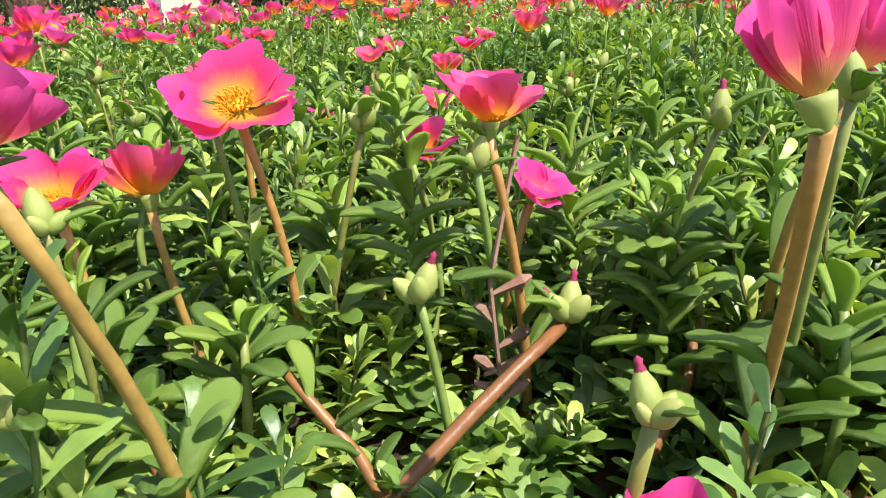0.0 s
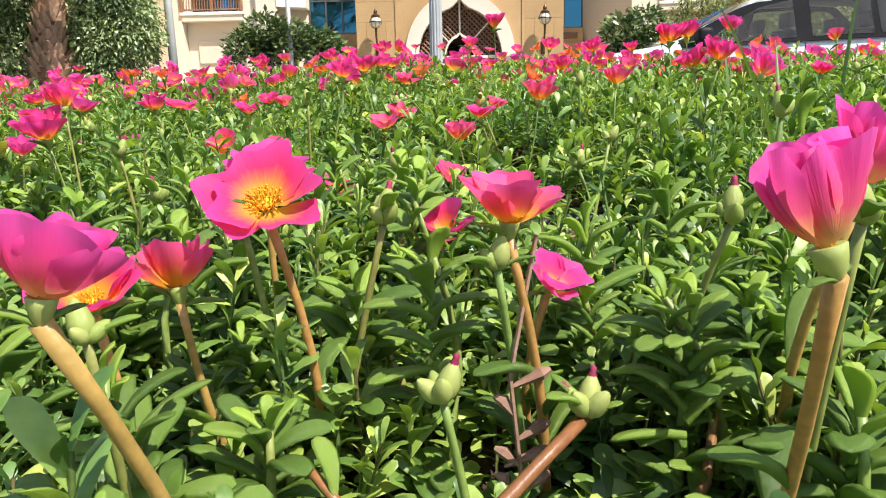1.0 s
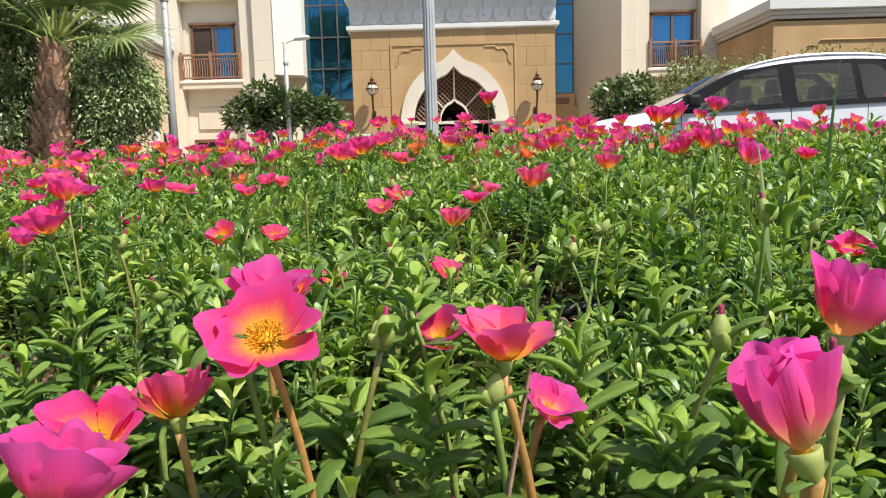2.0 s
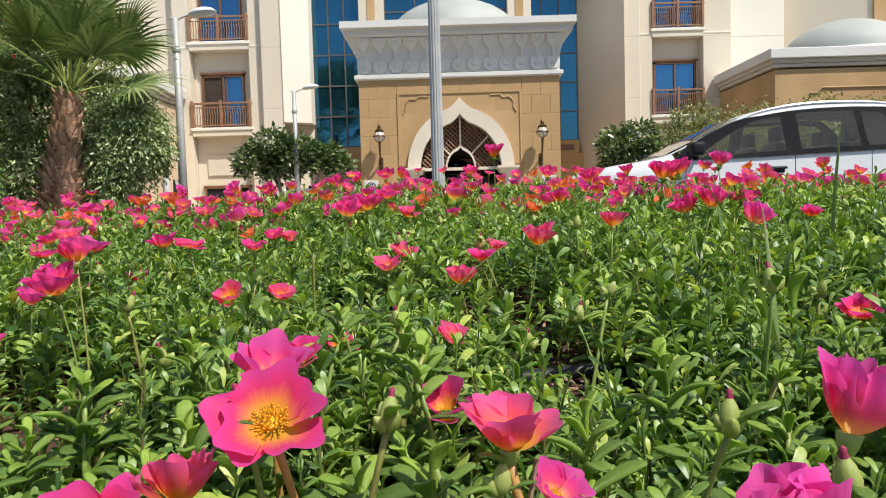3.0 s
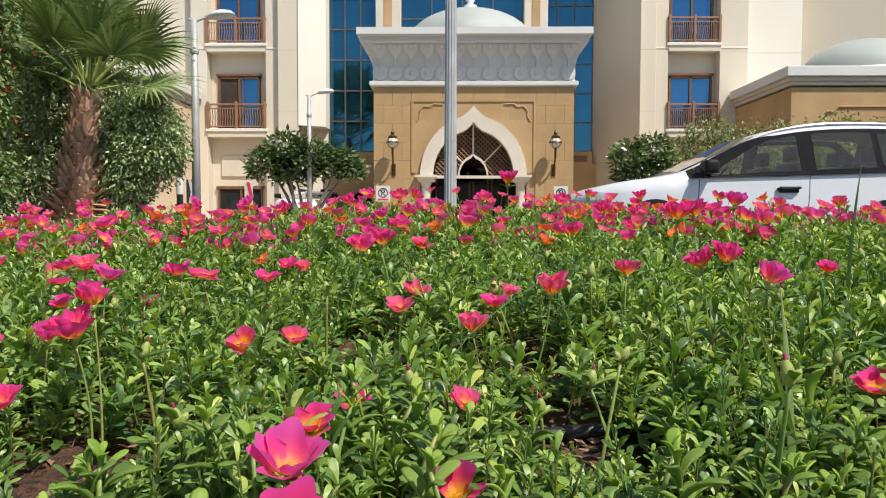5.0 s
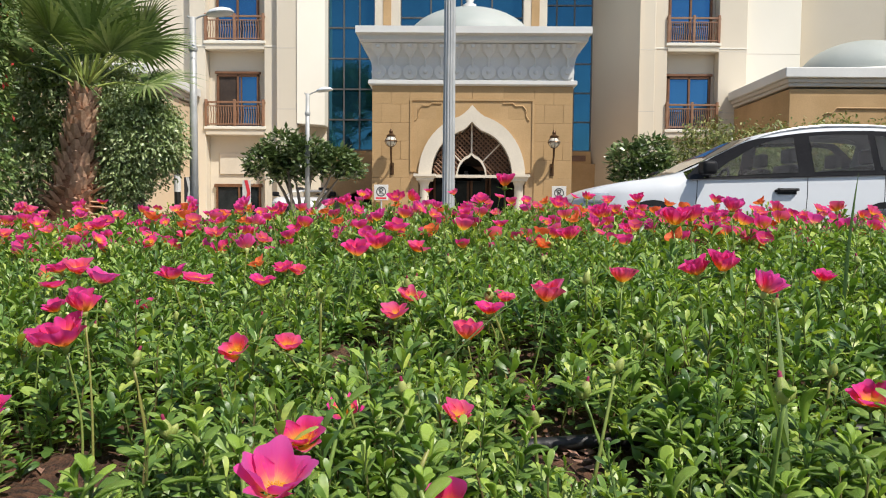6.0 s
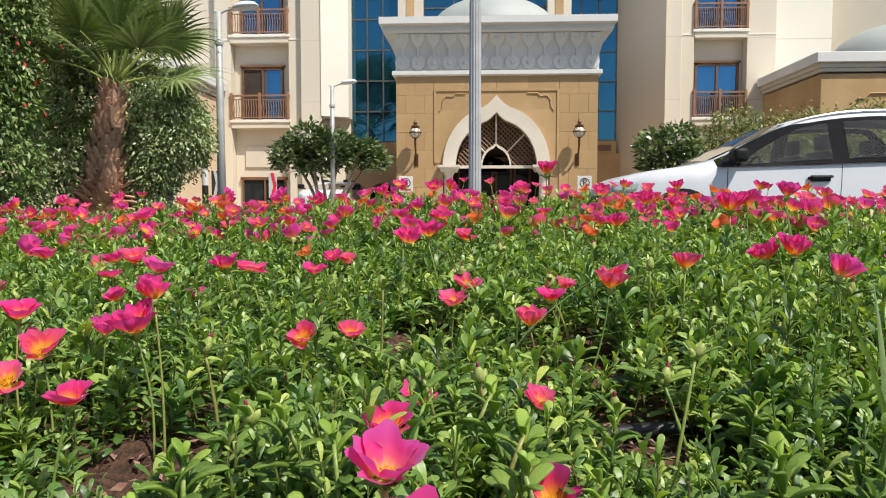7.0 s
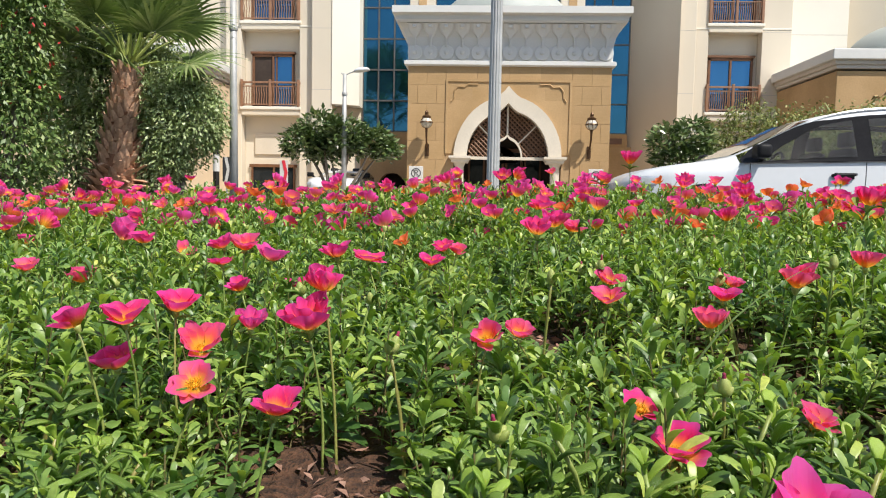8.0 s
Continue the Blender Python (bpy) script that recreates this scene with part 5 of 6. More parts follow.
def hose(at):
    h = thing("drip_hose", "black irrigation hose lying on the soil", "hose", at=at)
    part("pipe", tube(bmesh.new(), [(x, 0.02 * math.sin(x * 2.3), soil_level(x + at[0], at[1]) - at[2] + 0.011 - 0.02 * max(0.0, x - 0.03) + 0.003 * math.sin(x * 9)) for x in np.linspace(-0.16, 1.6, 30)], 0.0060, 10), HOSE, h, "", True)


hose((0.11, 0.530, 0.37))


def shoots(seed, x, y, k_leaves, leaf_size, height, rows, cols):
    """Arrays of leaves and stems of many upright shoots at x, y."""
    rng = np.random.default_rng(seed)
    n = len(x)
    ground_z = soil_level(x, y)
    lean_a = rng.uniform(0, math.tau, n)
    lean = rng.uniform(0.0, 0.03, n)
    topx, topy = x + np.cos(lean_a) * lean, y + np.sin(lean_a) * lean
    base = np.stack([x, y, ground_z - 0.005], 1)
    top = np.stack([topx, topy, ground_z + height], 1)
    kk = np.tile(np.arange(k_leaves), n)
    s = 0.22 + 0.78 * (kk / (k_leaves - 1)) ** 0.65
    i = np.repeat(np.arange(n), k_leaves)
    p = base[i] + (top - base)[i] * s[:, None]
    az = np.repeat(rng.uniform(0, math.tau, n), k_leaves) + kk * 2.39996 + rng.normal(0, 0.3, len(kk))
    el = 0.10 + 0.88 * s ** 2.0 + rng.normal(0, 0.30, len(kk))
    a, sd = directions(az, el, rng.normal(0, 0.35, len(kk)))
    size = np.repeat(0.66 + 0.68 * rng.random(n) ** 1.5, k_leaves) * leaf_size * (1.05 - 0.45 * s ** 4) * rng.uniform(0.75, 1.2, len(kk))
    tv, tf = spatula(rows, cols)
    leaves = scattered(tv, tf, p, a, sd, size)
    # three-sided stems
    ang = np.array([0, 2.09, 4.19])
    off = np.stack([np.cos(ang), np.sin(ang), 0 * ang], 1)
    rad = rng.uniform(0.0008, 0.0013, n)
    v = np.concatenate([base[:, None] + off[None] * rad[:, None, None], top[:, None] + off[None] * rad[:, None, None] * 0.6], 1).reshape(-1, 3)
    f = np.array([(0, 1, 4, 3), (1, 2, 5, 4), (2, 0, 3, 5)])[None] + (np.arange(n) * 6)[:, None, None]
    return leaves, (v, f.reshape(-1, 4))


def lumps(x, y):
    """Slow ups and downs of the foliage."""
    return 0.5 * np.sin(9.1 * x + 2.3 * np.sin(5.3 * y)) * np.cos(8.3 * y + 1.7) + 0.5 * np.sin(23 * x + 1.1) * np.sin(19 * y + 3.0 * np.sin(7 * x))


def bed_band(y0, y1, spacing, seed, margin=False):
    rng = np.random.default_rng(seed)
    ys = np.arange(y0, y1, spacing)
    xs = np.arange(-2.4, 2.4, spacing)
    gx, gy = np.meshgrid(xs, ys)
    x = (gx + rng.uniform(-0.5, 0.5, gx.shape) * spacing).ravel()
    y = (gy + rng.uniform(-0.5, 0.5, gy.shape) * spacing).ravel()
    keep = np.abs(x + 0.09) < 0.36 + VIEW_HALF * np.maximum(y, 0)
    core = keep & (y < 2.32) & (y > -0.12)
    if margin:
        return x[~core], y[~core], rng
    keep &= ~((np.abs(x + 0.09) < 0.19) & (y < 0.045))
    for px, py, rx, ry in GAPS:
        keep &= np.hypot((x - px) / rx, (y - py) / ry) > rng.uniform(0.8, 1.2, len(x))
    return x[keep], y[keep], rng


def foliage(name, label, y0, y1, spacing, seed, k, size, rows, cols, low=0.0, margin=False):
    x, y, rng = bed_band(y0, y1, spacing, seed, margin)
    h = 0.056 + 0.036 * lumps(x, y) + rng.normal(0, 0.018, len(x)) - low
    for px, py, rx, ry in GAPS:
        near = np.hypot((x - px) / (rx * 1.4), (y - py + ry * 0.9) / (ry * 1.7))
        h = h * np.clip(0.05 + 0.8 * near, 0.15, 1.0)
    h = np.where(((x - 0.005) / 0.075) ** 2 + ((y - 0.145) / 0.055) ** 2 < 1, h * 0.38, h)
    h = np.clip(h, 0.014, 0.11)
    leaves, stems = shoots(seed + 1, x, y, k, size, h, rows, cols)
    patch = thing(name, label, "plants", kind="stuff")
    for nm, (v, f), mat in (("leaves", leaves, LEAF), ("stems", stems, STEM_MASS)):
        ob = new(nm, mesh_from_arrays(nm, v, f, mat))
        ob.parent = patch
        tagged(ob, kind="stuff")


foliage("portulaca_foliage", "low fleshy green portulaca foliage covering the bed", -0.12, 0.55, 0.0185, 41, 16, 0.0190, 6, 5, 0.008)
foliage("portulaca_foliage", "small-leaved young portulaca shoots between the larger ones", 0.16, 0.42, 0.021, 53, 18, 0.0135, 6, 5, -0.002)
foliage("portulaca_foliage", "fleshy green portulaca foliage in the middle of the bed", 0.55, 1.25, 0.0200, 43, 15, 0.0215, 5, 3)
foliage("portulaca_foliage", "fleshy green portulaca foliage on the far slope of the bed", 1.25, 2.32, 0.026, 45, 14, 0.0275, 4, 3)
foliage("portulaca_foliage", "fleshy green portulaca foliage along the edges of the bed", -0.85, 2.9, 0.041, 47, 9, 0.033, 3, 2, 0.0, True)


def leaf_mesh(seed, wide, droop, material=LEAF_NEAR):
    """A thick single leaf: rounded both sides, slightly wavy."""
    rng = random.Random(seed)
    bm = bmesh.new()
    rings = []
    rows = 7
    for i in range(rows):
        u = 1 - (1 - i / (rows - 1)) ** 1.6
        w = wide * (0.16 + 0.84 * u ** 1.05) * math.sqrt(max(0.0, 1 - u ** 4)) + 0.006
        z = droop * math.sin(u * 2.6) - 0.12 * u * u + rng.uniform(-0.006, 0.006)
        t = 0.050 * math.sqrt(max(0.02, 1 - u ** 4))
        rings.append([bm.verts.new((u, y * w, z + h)) for y, h in ((-1, 0.10 * w), (-0.6, 0.10 * w + t), (0, t * 0.55), (0.6, 0.10 * w + t), (1, 0.10 * w), (0.55, -t), (0, -t * 1.2), (-0.55, -t))])
    for r0, r1 in zip(rings, rings[1:]):
        for k in range(8):
            bm.faces.new((r0[k], r1[k], r1[(k + 1) % 8], r0[(k + 1) % 8]))
    bm.faces.new(rings[-1])
    bmesh.ops.recalc_face_normals(bm, faces=bm.faces[:])
    return mesh_of("leaf", bm, material, True)


LEAVES = [leaf_mesh(1, 0.22, 0.08), leaf_mesh(2, 0.27, 0.14), leaf_mesh(3, 0.24, 0.02), leaf_mesh(4, 0.31, 0.18)]
YOUNG_LEAVES = [leaf_mesh(5, 0.25, 0.10, LEAF_YOUNG), leaf_mesh(6, 0.36, 0.16, LEAF_YOUNG)]


def set_leaf(parent, at, azimuth, lift, size, roll=0.0, kind=0, young=False):
    m = Matrix.Translation(at) @ pose(0, 0, 0, 0, 0, azimuth) @ pose(0, 0, 0, 0, -lift, 0) @ pose(0, 0, 0, roll) @ Matrix.Scale(size, 4)
    return shared_part("leaf", YOUNG_LEAVES[kind % 2] if young else LEAVES[kind % 4], parent, m)


def plant(seed, height, leaves, size):
    """An upright leafy shoot: ruddy stem, spiral of thick leaves, rosette on top."""
    rng = random.Random(seed)
    p = thing("portulaca_plant", "fleshy green portulaca shoot with spoon-shaped leaves", "plant", "portulaca shoots")
    top = Vector((rng.uniform(-0.02, 0.02), rng.uniform(-0.02, 0.02), height))
    pts = bend((0, 0, -0.01), top, (rng.uniform(-0.012, 0.012), rng.uniform(-0.012, 0.012), 0), 6)
    part("stem", tube(bmesh.new(), pts, [0.0020, 0.0019, 0.0018, 0.0017, 0.0016, 0.0014, 0.0012], 7), STEM_GREEN, p, "", True)
    for k in range(leaves):
        s = 0.25 + 0.75 * (k / (leaves - 1)) ** 0.6
        at = pts[0].lerp(pts[-1], s)
        tip_share = max(0.0, (k - leaves + 7) / 6)
        set_leaf(p, at, k * 137.5 + rng.uniform(-20, 20), 14 + 26 * s ** 2 + 30 * tip_share ** 2 + rng.uniform(-14, 14), size * (1.15 - 0.62 * tip_share) * rng.uniform(0.8, 1.15), rng.uniform(-20, 20), rng.randrange(4), k >= leaves - 4)
    return p


PLANTS = [plant(100 + k, 0.042 + 0.008 * k, 17 + k % 4, 0.0170 + 0.0026 * (k % 4)) for k in range(7)]
rng = random.Random(17)
spots = []
while len(spots) < 122:
    y = 0.05 + 0.43 * rng.random() ** 1.35
    x = rng.uniform(-1, 1) * (0.12 + 0.66 * y) - 0.06
    if any((x - a) ** 2 + (y - b) ** 2 < 0.020 ** 2 for a, b in spots):
        continue
    if any(math.hypot((x - a) / rx, (y - b) / ry) < 1.1 for a, b, rx, ry in GAPS):
        continue
    if any(abs(x - a) < rx * 1.0 and b - 0.17 < y < b for a, b, rx, ry in GAPS[:2]):
        continue
    if (y < 0.09 and abs(x + 0.05) < 0.03) or (y < 0.16 and -0.07 < x < 0.07) or (y < 0.135 and x > 0.04) or ((x - 0.005) / 0.065) ** 2 + ((y - 0.145) / 0.05) ** 2 < 1:
        continue
    spots.append((x, y))
for k, (x, y) in enumerate(spots):
    m = pose(x, y, float(soil_level(x, y)), rng.uniform(-10, 10), rng.uniform(-10, 10), rng.uniform(0, 360))
    if k < len(PLANTS):
        PLANTS[k].matrix_basis = m
    else:
        copy_thing(PLANTS[k % len(PLANTS)], m)


# ---- flowers ----
def petal_line(opening, nu):
    """Distance from the axis and height along a petal's middle, from the claw to its edge."""
    th0, th1 = radians(66 + 22 * opening), radians(-22 + 90 * opening)
    px, pz, path = 0.0, 0.0, [(0.0, 0.0)]
    for i in range(1, nu):
        t = th0 + (th1 - th0) * (i / (nu - 1)) ** 0.9 + radians(10) * max(0.0, (i / (nu - 1) - 0.6) / 0.4)
        px += math.sin(t) / (nu - 1)
        pz += math.cos(t) / (nu - 1)
        path.append((px, pz))
    return path


def petal_mesh(opening, seed, material):
    """A broad notched petal; opening 0 (closed cup) to 1 (flat). Claw at the origin, axis along z, length about 1."""
    rng = random.Random(seed)
    bm = bmesh.new()
    uv = bm.loops.layers.uv.new("UVMap")
    nu, nv = 10, 15
    path = petal_line(opening, nu)
    ph = [rng.uniform(0, 6.28) for _ in range(5)]
    grid = []
    for i in range(nu):
        u = i / (nu - 1)
        spread = 0.92 * min(1.0, 0.5 + 1.2 * u)
        row = []
        for j in range(nv):
            v = -1 + 2 * j / (nv - 1)
            # rounded, notched outer edge
            cut = 1 - 0.26 * abs(v) ** 2.6 * u ** 1.5 - 0.06 * math.exp(-((v - 0.1) * 4.0) ** 2) * u ** 3 + 0.018 * u ** 3 * math.sin(8 * v + ph[4])
            q = u * cut * (nu - 1)
            i0 = min(int(q), nu - 2)
            fx = path[i0][0] + (path[i0 + 1][0] - path[i0][0]) * (q - i0)
            fz = path[i0][1] + (path[i0 + 1][1] - path[i0][1]) * (q - i0)
            wave = u ** 2 * (0.10 * math.sin(3.4 * v + ph[0]) + 0.075 * u * math.sin(7.0 * v + ph[1]) + 0.05 * math.sin(5 * u + ph[2]))
            r = fx + wave + 0.05 * u * v
            a = v * spread
            row.append((bm.verts.new((r * math.cos(a), r * math.sin(a), fz + wave * 0.25)), (0.5 + 0.5 * v, u * cut)))
        grid.append(row)
    for i in range(nu - 1):
        for j in range(nv - 1):
            cs = (grid[i][j], grid[i + 1][j], grid[i + 1][j + 1], grid[i][j + 1])
            f = bm.faces.new([c[0] for c in cs])
            for loop, c in zip(f.loops, cs):
                loop[uv].uv = c[1]
    return mesh_of("petal", bm, material, True)


HUES = {"pink": (PINK, "magenta-pink"), "magenta": (MAGENTA, "bright magenta"), "coral": (CORAL, "coral-pink"), "orange": (ORANGE, "orange")}
OPENINGS = (0.10, 0.28, 0.54, 0.78)
PETALS = {(h, o): [petal_mesh(op, 7 * o + 31 * s, mat) for s in range(3)] for h, (mat, _) in HUES.items() for o, op in enumerate(OPENINGS)}


def stamens(n):
    bm = bmesh.new()
    rng = random.Random(9)
    lathe(bm, [(0.06, 0.02), (0.13, 0.07), (0.09, 0.13), (0.0, 0.15)], n=10)
    for k in range(n):
        r, a = 0.20 * math.sqrt(k / n), k * 2.39996
        x, y = r * math.cos(a), r * math.sin(a)
        tip = Vector((x * 1.35, y * 1.35, 0.24 - 0.35 * r + rng.uniform(-0.03, 0.04)))
        tube(bm, [(x * 0.6, y * 0.6, 0.0), tip], 0.010, 3, False)
        o = [bm.verts.new(tip + Vector(d) * 0.022) for d in ((1, 0, 0), (0, 1, 0), (-1, 0, 0), (0, -1, 0), (0, 0, 1), (0, 0, -1))]
        for i in range(4):
            bm.faces.new((o[i], o[(i + 1) % 4], o[4]))
            bm.faces.new((o[(i + 1) % 4], o[i], o[5]))
    return mesh_of("stamen_tuft", bm, POLLEN, True)


def calyx():
    bm = bmesh.new()
    lathe(bm, [(0.05, -0.22), (0.10, -0.15), (0.13, -0.05), (0.15, 0.04), (0.13, 0.05), (0.05, 0.0)], n=10)
    return mesh_of("calyx", bm, BUD, True)


STAMENS, STAMENS_FEW, CALYX = stamens(46), stamens(9), calyx()


def flower(x, y, z, wide, face=(0, -0.25), opening=2, hue="pink", foot=None, turn=None, bracts=2):
    """A bloom whose cup stands at x, y, z, wide across; face: lean of its axis; foot: where its stem leaves the ground."""
    rng = random.Random(int(x * 7919 + y * 104729))
    fx, fy = foot or (x + rng.uniform(-0.025, 0.025), y + rng.uniform(-0.02, 0.02))
    fz = float(soil_level(fx, fy))
    shape = ("wide-open", "open", "half-open", "cupped")[3 - opening]
    f = thing("portulaca_flower", f"{HUES[hue][1]} {shape} portulaca flower with orange-yellow centre on a thin stem", "flower", "portulaca blooms", at=(fx, fy, fz))
    axis = Vector((face[0], face[1], 1)).normalized()
    line = petal_line(OPENINGS[opening], 10)
    wide *= 1.0 if foot else 0.97
    ln = wide / 2 / (max(r for r, _ in line) + 0.06)
    base = Vector((x - fx, y - fy, z - fz)) - axis * ln * max(h for _, h in line) * 0.5
    q = axis.to_track_quat("Z", "Y").to_matrix().to_4x4()
    spin = rng.uniform(0, 360) if turn is None else turn
    root = Matrix.Translation(base) @ q @ pose(0, 0, 0, 0, 0, spin) @ Matrix.Scale(ln, 4)
    for k in range(5):
        s = rng.uniform(0.84, 1.1)
        m = root @ pose(0, 0, 0.01 * (k % 2), 0, 0, k * 72 + rng.uniform(-12, 12)) @ pose(0, 0, 0, rng.uniform(-9, 9), rng.uniform(-16, 14), rng.uniform(-9, 9)) @ Matrix.Scale(s, 4)
        shared_part("petal", PETALS[hue, opening][(k + rng.randrange(3)) % 3], f, m)
    if foot or turn is not None or bracts == 2:
        for k in range(2):
            m = root @ pose(0, 0, 0.02, 0, 0, k * 150 + 36) @ pose(0, 0, 0, rng.uniform(-6, 6), rng.uniform(-10, -2), 0) @ Matrix.Scale(rng.uniform(0.85, 0.97), 4)
            shared_part("petal", PETALS[hue, opening][k], f, m)
    shared_part("stamen_tuft", STAMENS if bracts else STAMENS_FEW, f, root @ Matrix.Scale((0.28, 0.5, 0.85, 1.15)[opening], 4))
    shared_part("calyx", CALYX, f, root)
    end = base - axis * ln * 0.2
    sag = Vector((rng.uniform(-0.006, 0.006), rng.uniform(-0.006, 0.006), 0)) + Vector((end.x, end.y, 0)) * -0.12
    pts = bend((0, 0, -0.005), end, sag, 7)
    r = 0.0016 if foot else 0.0009
    part("stem", tube(bmesh.new(), pts, [r * 1.35, r * 1.3, r * 1.2, r * 1.1, r, r * 0.95, r * 0.9, r * 1.1], 8), STEM if foot else STEM_GREEN, f, "", True)
    if foot:
        for k in range(5):
            set_leaf(f, pts[2 + k // 2], spin + k * 137, rng.uniform(15, 55), rng.uniform(0.020, 0.032), rng.uniform(-20, 20), k)
    for k in range(bracts):
        set_leaf(f, end - axis * ln * 0.05, spin + k * 150 + 40, rng.uniform(0, 35), wide * rng.uniform(0.35, 0.6), 0, k)
    return f


def bud_mesh():
    return mesh_of("bud", lathe(bmesh.new(), [(0.0, 0.0), (0.16, 0.05), (0.27, 0.25), (0.29, 0.45), (0.22, 0.72), (0.10, 0.93), (0.0, 1.0)], n=10), BUD, True)


def tip_mesh():
    return mesh_of("wilted_tip", lathe(bmesh.new(), [(0.09, 0.84), (0.11, 0.94), (0.07, 1.04), (0.09, 1.12), (0.0, 1.2)], n=8), BUD_TIP, True)


BUDS, TIPS = bud_mesh(), tip_mesh()


def bud_cluster(x, y, z, size, foot=None, tips=1, leaves=3, seed=0, count=4, thick=0.0012, bark=STEM_GREEN):
    """A knot of green buds and short leaves on a stem."""
    rng = random.Random(seed)
    fx, fy = foot or (x + rng.uniform(-0.02, 0.02), y + rng.uniform(-0.02, 0.02))
    fz = float(soil_level(fx, fy))
    b = thing("portulaca_bud_cluster", "pale green portulaca buds with wilted crimson tips on a stem", "flower bud", "portulaca buds", at=(fx, fy, fz))
    end = Vector((x - fx, y - fy, z - fz))
    part("stem", tube(bmesh.new(), bend((0, 0, -0.005), end, Vector((end.x, end.y, 0)) * -0.1, 7), [thick * 1.25] * 3 + [thick * 1.1] * 3 + [thick] * 2, 8), bark, b, "", True)
    for k in range(count):
        a = 360 / count * k + rng.uniform(-25, 25) + seed * 20
        tiltv = (12 if k == 0 else 42) + rng.uniform(-8, 8)
        s = size * (1.0 if k == 0 else rng.uniform(0.6, 0.9))
        m = Matrix.Translation(end) @ pose(0, 0, 0, 0, 0, a) @ pose(0, 0, 0, 0, tiltv, 0) @ Matrix.Scale(s, 4)
        shared_part("bud", BUDS, b, m)
        if k < tips:
            shared_part("wilted_tip", TIPS, b, m)
    for k in range(leaves):
        set_leaf(b, end, seed * 47 + k * 360 / max(leaves, 1) + rng.uniform(-20, 20), rng.uniform(5, 50), size * rng.uniform(0.9, 1.6), rng.uniform(-15, 15), k)
    return b


# blooms and buds close to the path
flower(-0.0604, 0.0658, 0.4605, 0.0185, (0.15, 0.10), 1, "magenta", (-0.057, 0.115), 10)
flower(-0.105, 0.160, 0.432, 0.032, (0.10, -0.45), 2, "pink", (-0.100, 0.170))
flower(-0.095, 0.198, 0.430, 0.027, (-0.15, 0.15), 1, "coral", (-0.082, 0.215))
flower(-0.060, 0.187, 0.453, 0.040, (0.10, -0.80), 3, "pink", (-0.050, 0.205), 18)
flower(0.016, 0.172, 0.452, 0.035, (0.05, -0.05), 2, "coral", (0.030, 0.195), 30)
flower(-0.005, 0.309, 0.421, 0.033, (-0.1, -0.35), 2, "pink")
flower(0.034, 0.204, 0.421, 0.024, (0.35, -0.45), 2, "magenta", (0.030, 0.225))
flower(0.001, 0.431, 0.434, 0.026, (0.25, -0.2), 2, "coral")
flower(0.052, 0.073, 0.466, 0.0175, (-0.30, 0.20), 0, "magenta", (0.074, 0.135), 15)
flower(0.100, 0.140, 0.468, 0.020, (0.2, 0.1), 0, "magenta", (0.104, 0.17))
flower(0.0285, 0.046, 0.404, 0.0155, (0.1, 0.0), 1, "pink", (0.032, 0.07))
flower(-0.078, 0.264, 0.452, 0.036, (0.10, -0.25), 2, "magenta", (-0.075, 0.285))
flower(-0.092, 0.377, 0.435, 0.034, (0.0, -0.35), 2, "pink")
flower(-0.084, 0.491, 0.420, 0.032, (0.2, -0.5), 3, "pink")
flower(-0.185, 0.553, 0.452, 0.031, (-0.05, -0.8), 2, "coral", None, 36)
flower(-0.157, 0.622, 0.443, 0.029, (0.3, -0.3), 2, "coral")
flower(-0.311, 0.518, 0.470, 0.036, (0.05, -0.25), 1, "pink")
flower(-0.305, 0.535, 0.492, 0.028, (-0.1, -0.15), 1, "pink")
flower(-0.428, 0.930, 0.438, 0.034, (0.1, -0.1), 2, "pink")
flower(-0.495, 0.840, 0.496, 0.034, (-0.2, -0.2), 2, "pink")
flower(-0.460, 0.817, 0.497, 0.040, (0.1, -0.3), 2, "coral")
flower(-0.425, 0.805, 0.487, 0.042, (0.3, 0.0), 2, "magenta")
flower(-0.480, 0.800, 0.478, 0.034, (-0.2, 0.0), 3, "pink")
flower(-0.365, 0.869, 0.487, 0.044, (-0.1, 0.0), 2, "pink")
flower(-0.320, 0.835, 0.484, 0.042, (0.2, -0.1), 3, "pink")
flower(-0.252, 0.879, 0.478, 0.034, (0.0, -0.2), 2, "pink")
flower(-0.240, 0.948, 0.490, 0.034, (-0.1, -0.3), 2, "pink")
flower(-0.222, 0.950, 0.486, 0.030, (0.2, -0.3), 2, "coral")
flower(-0.066, 0.722, 0.461, 0.036, (-0.2, -0.2), 2, "coral")
flower(-0.053, 0.793, 0.471, 0.034, (0.1, -0.3), 2, "coral")
flower(0.013, 0.657, 0.453, 0.030, (0.1, 0.0), 1, "coral")
flower(0.034, 0.690, 0.470, 0.034, (0.0, -0.2), 2, "pink")
flower(0.052, 0.720, 0.478, 0.026, (0.4, -0.2), 2, "coral")
flower(0.091, 0.671, 0.490, 0.033, (0.1, -0.1), 1, "coral")
flower(0.178, 0.726, 0.503, 0.027, (0.0, 0.0), 1, "coral")
flower(0.262, 0.662, 0.522, 0.031, (0.1, 0.0), 1, "pink")
flower(0.238, 0.672, 0.516, 0.027, (-0.2, 0.0), 1, "pink")
flower(0.286, 0.615, 0.505, 0.030, (0.5, 0.0), 1, "magenta")
flower(0.385, 0.711, 0.505, 0.030, (0.1, -0.1), 2, "pink")
flower(0.302, 0.480, 0.435, 0.033, (-0.1, -0.35), 2, "pink")
flower(-0.126, 0.862, 0.523, 0.034, (0.0, -0.1), 1, "pink")
flower(-0.104, 0.893, 0.531, 0.034, (0.1, -0.1), 1, "pink")
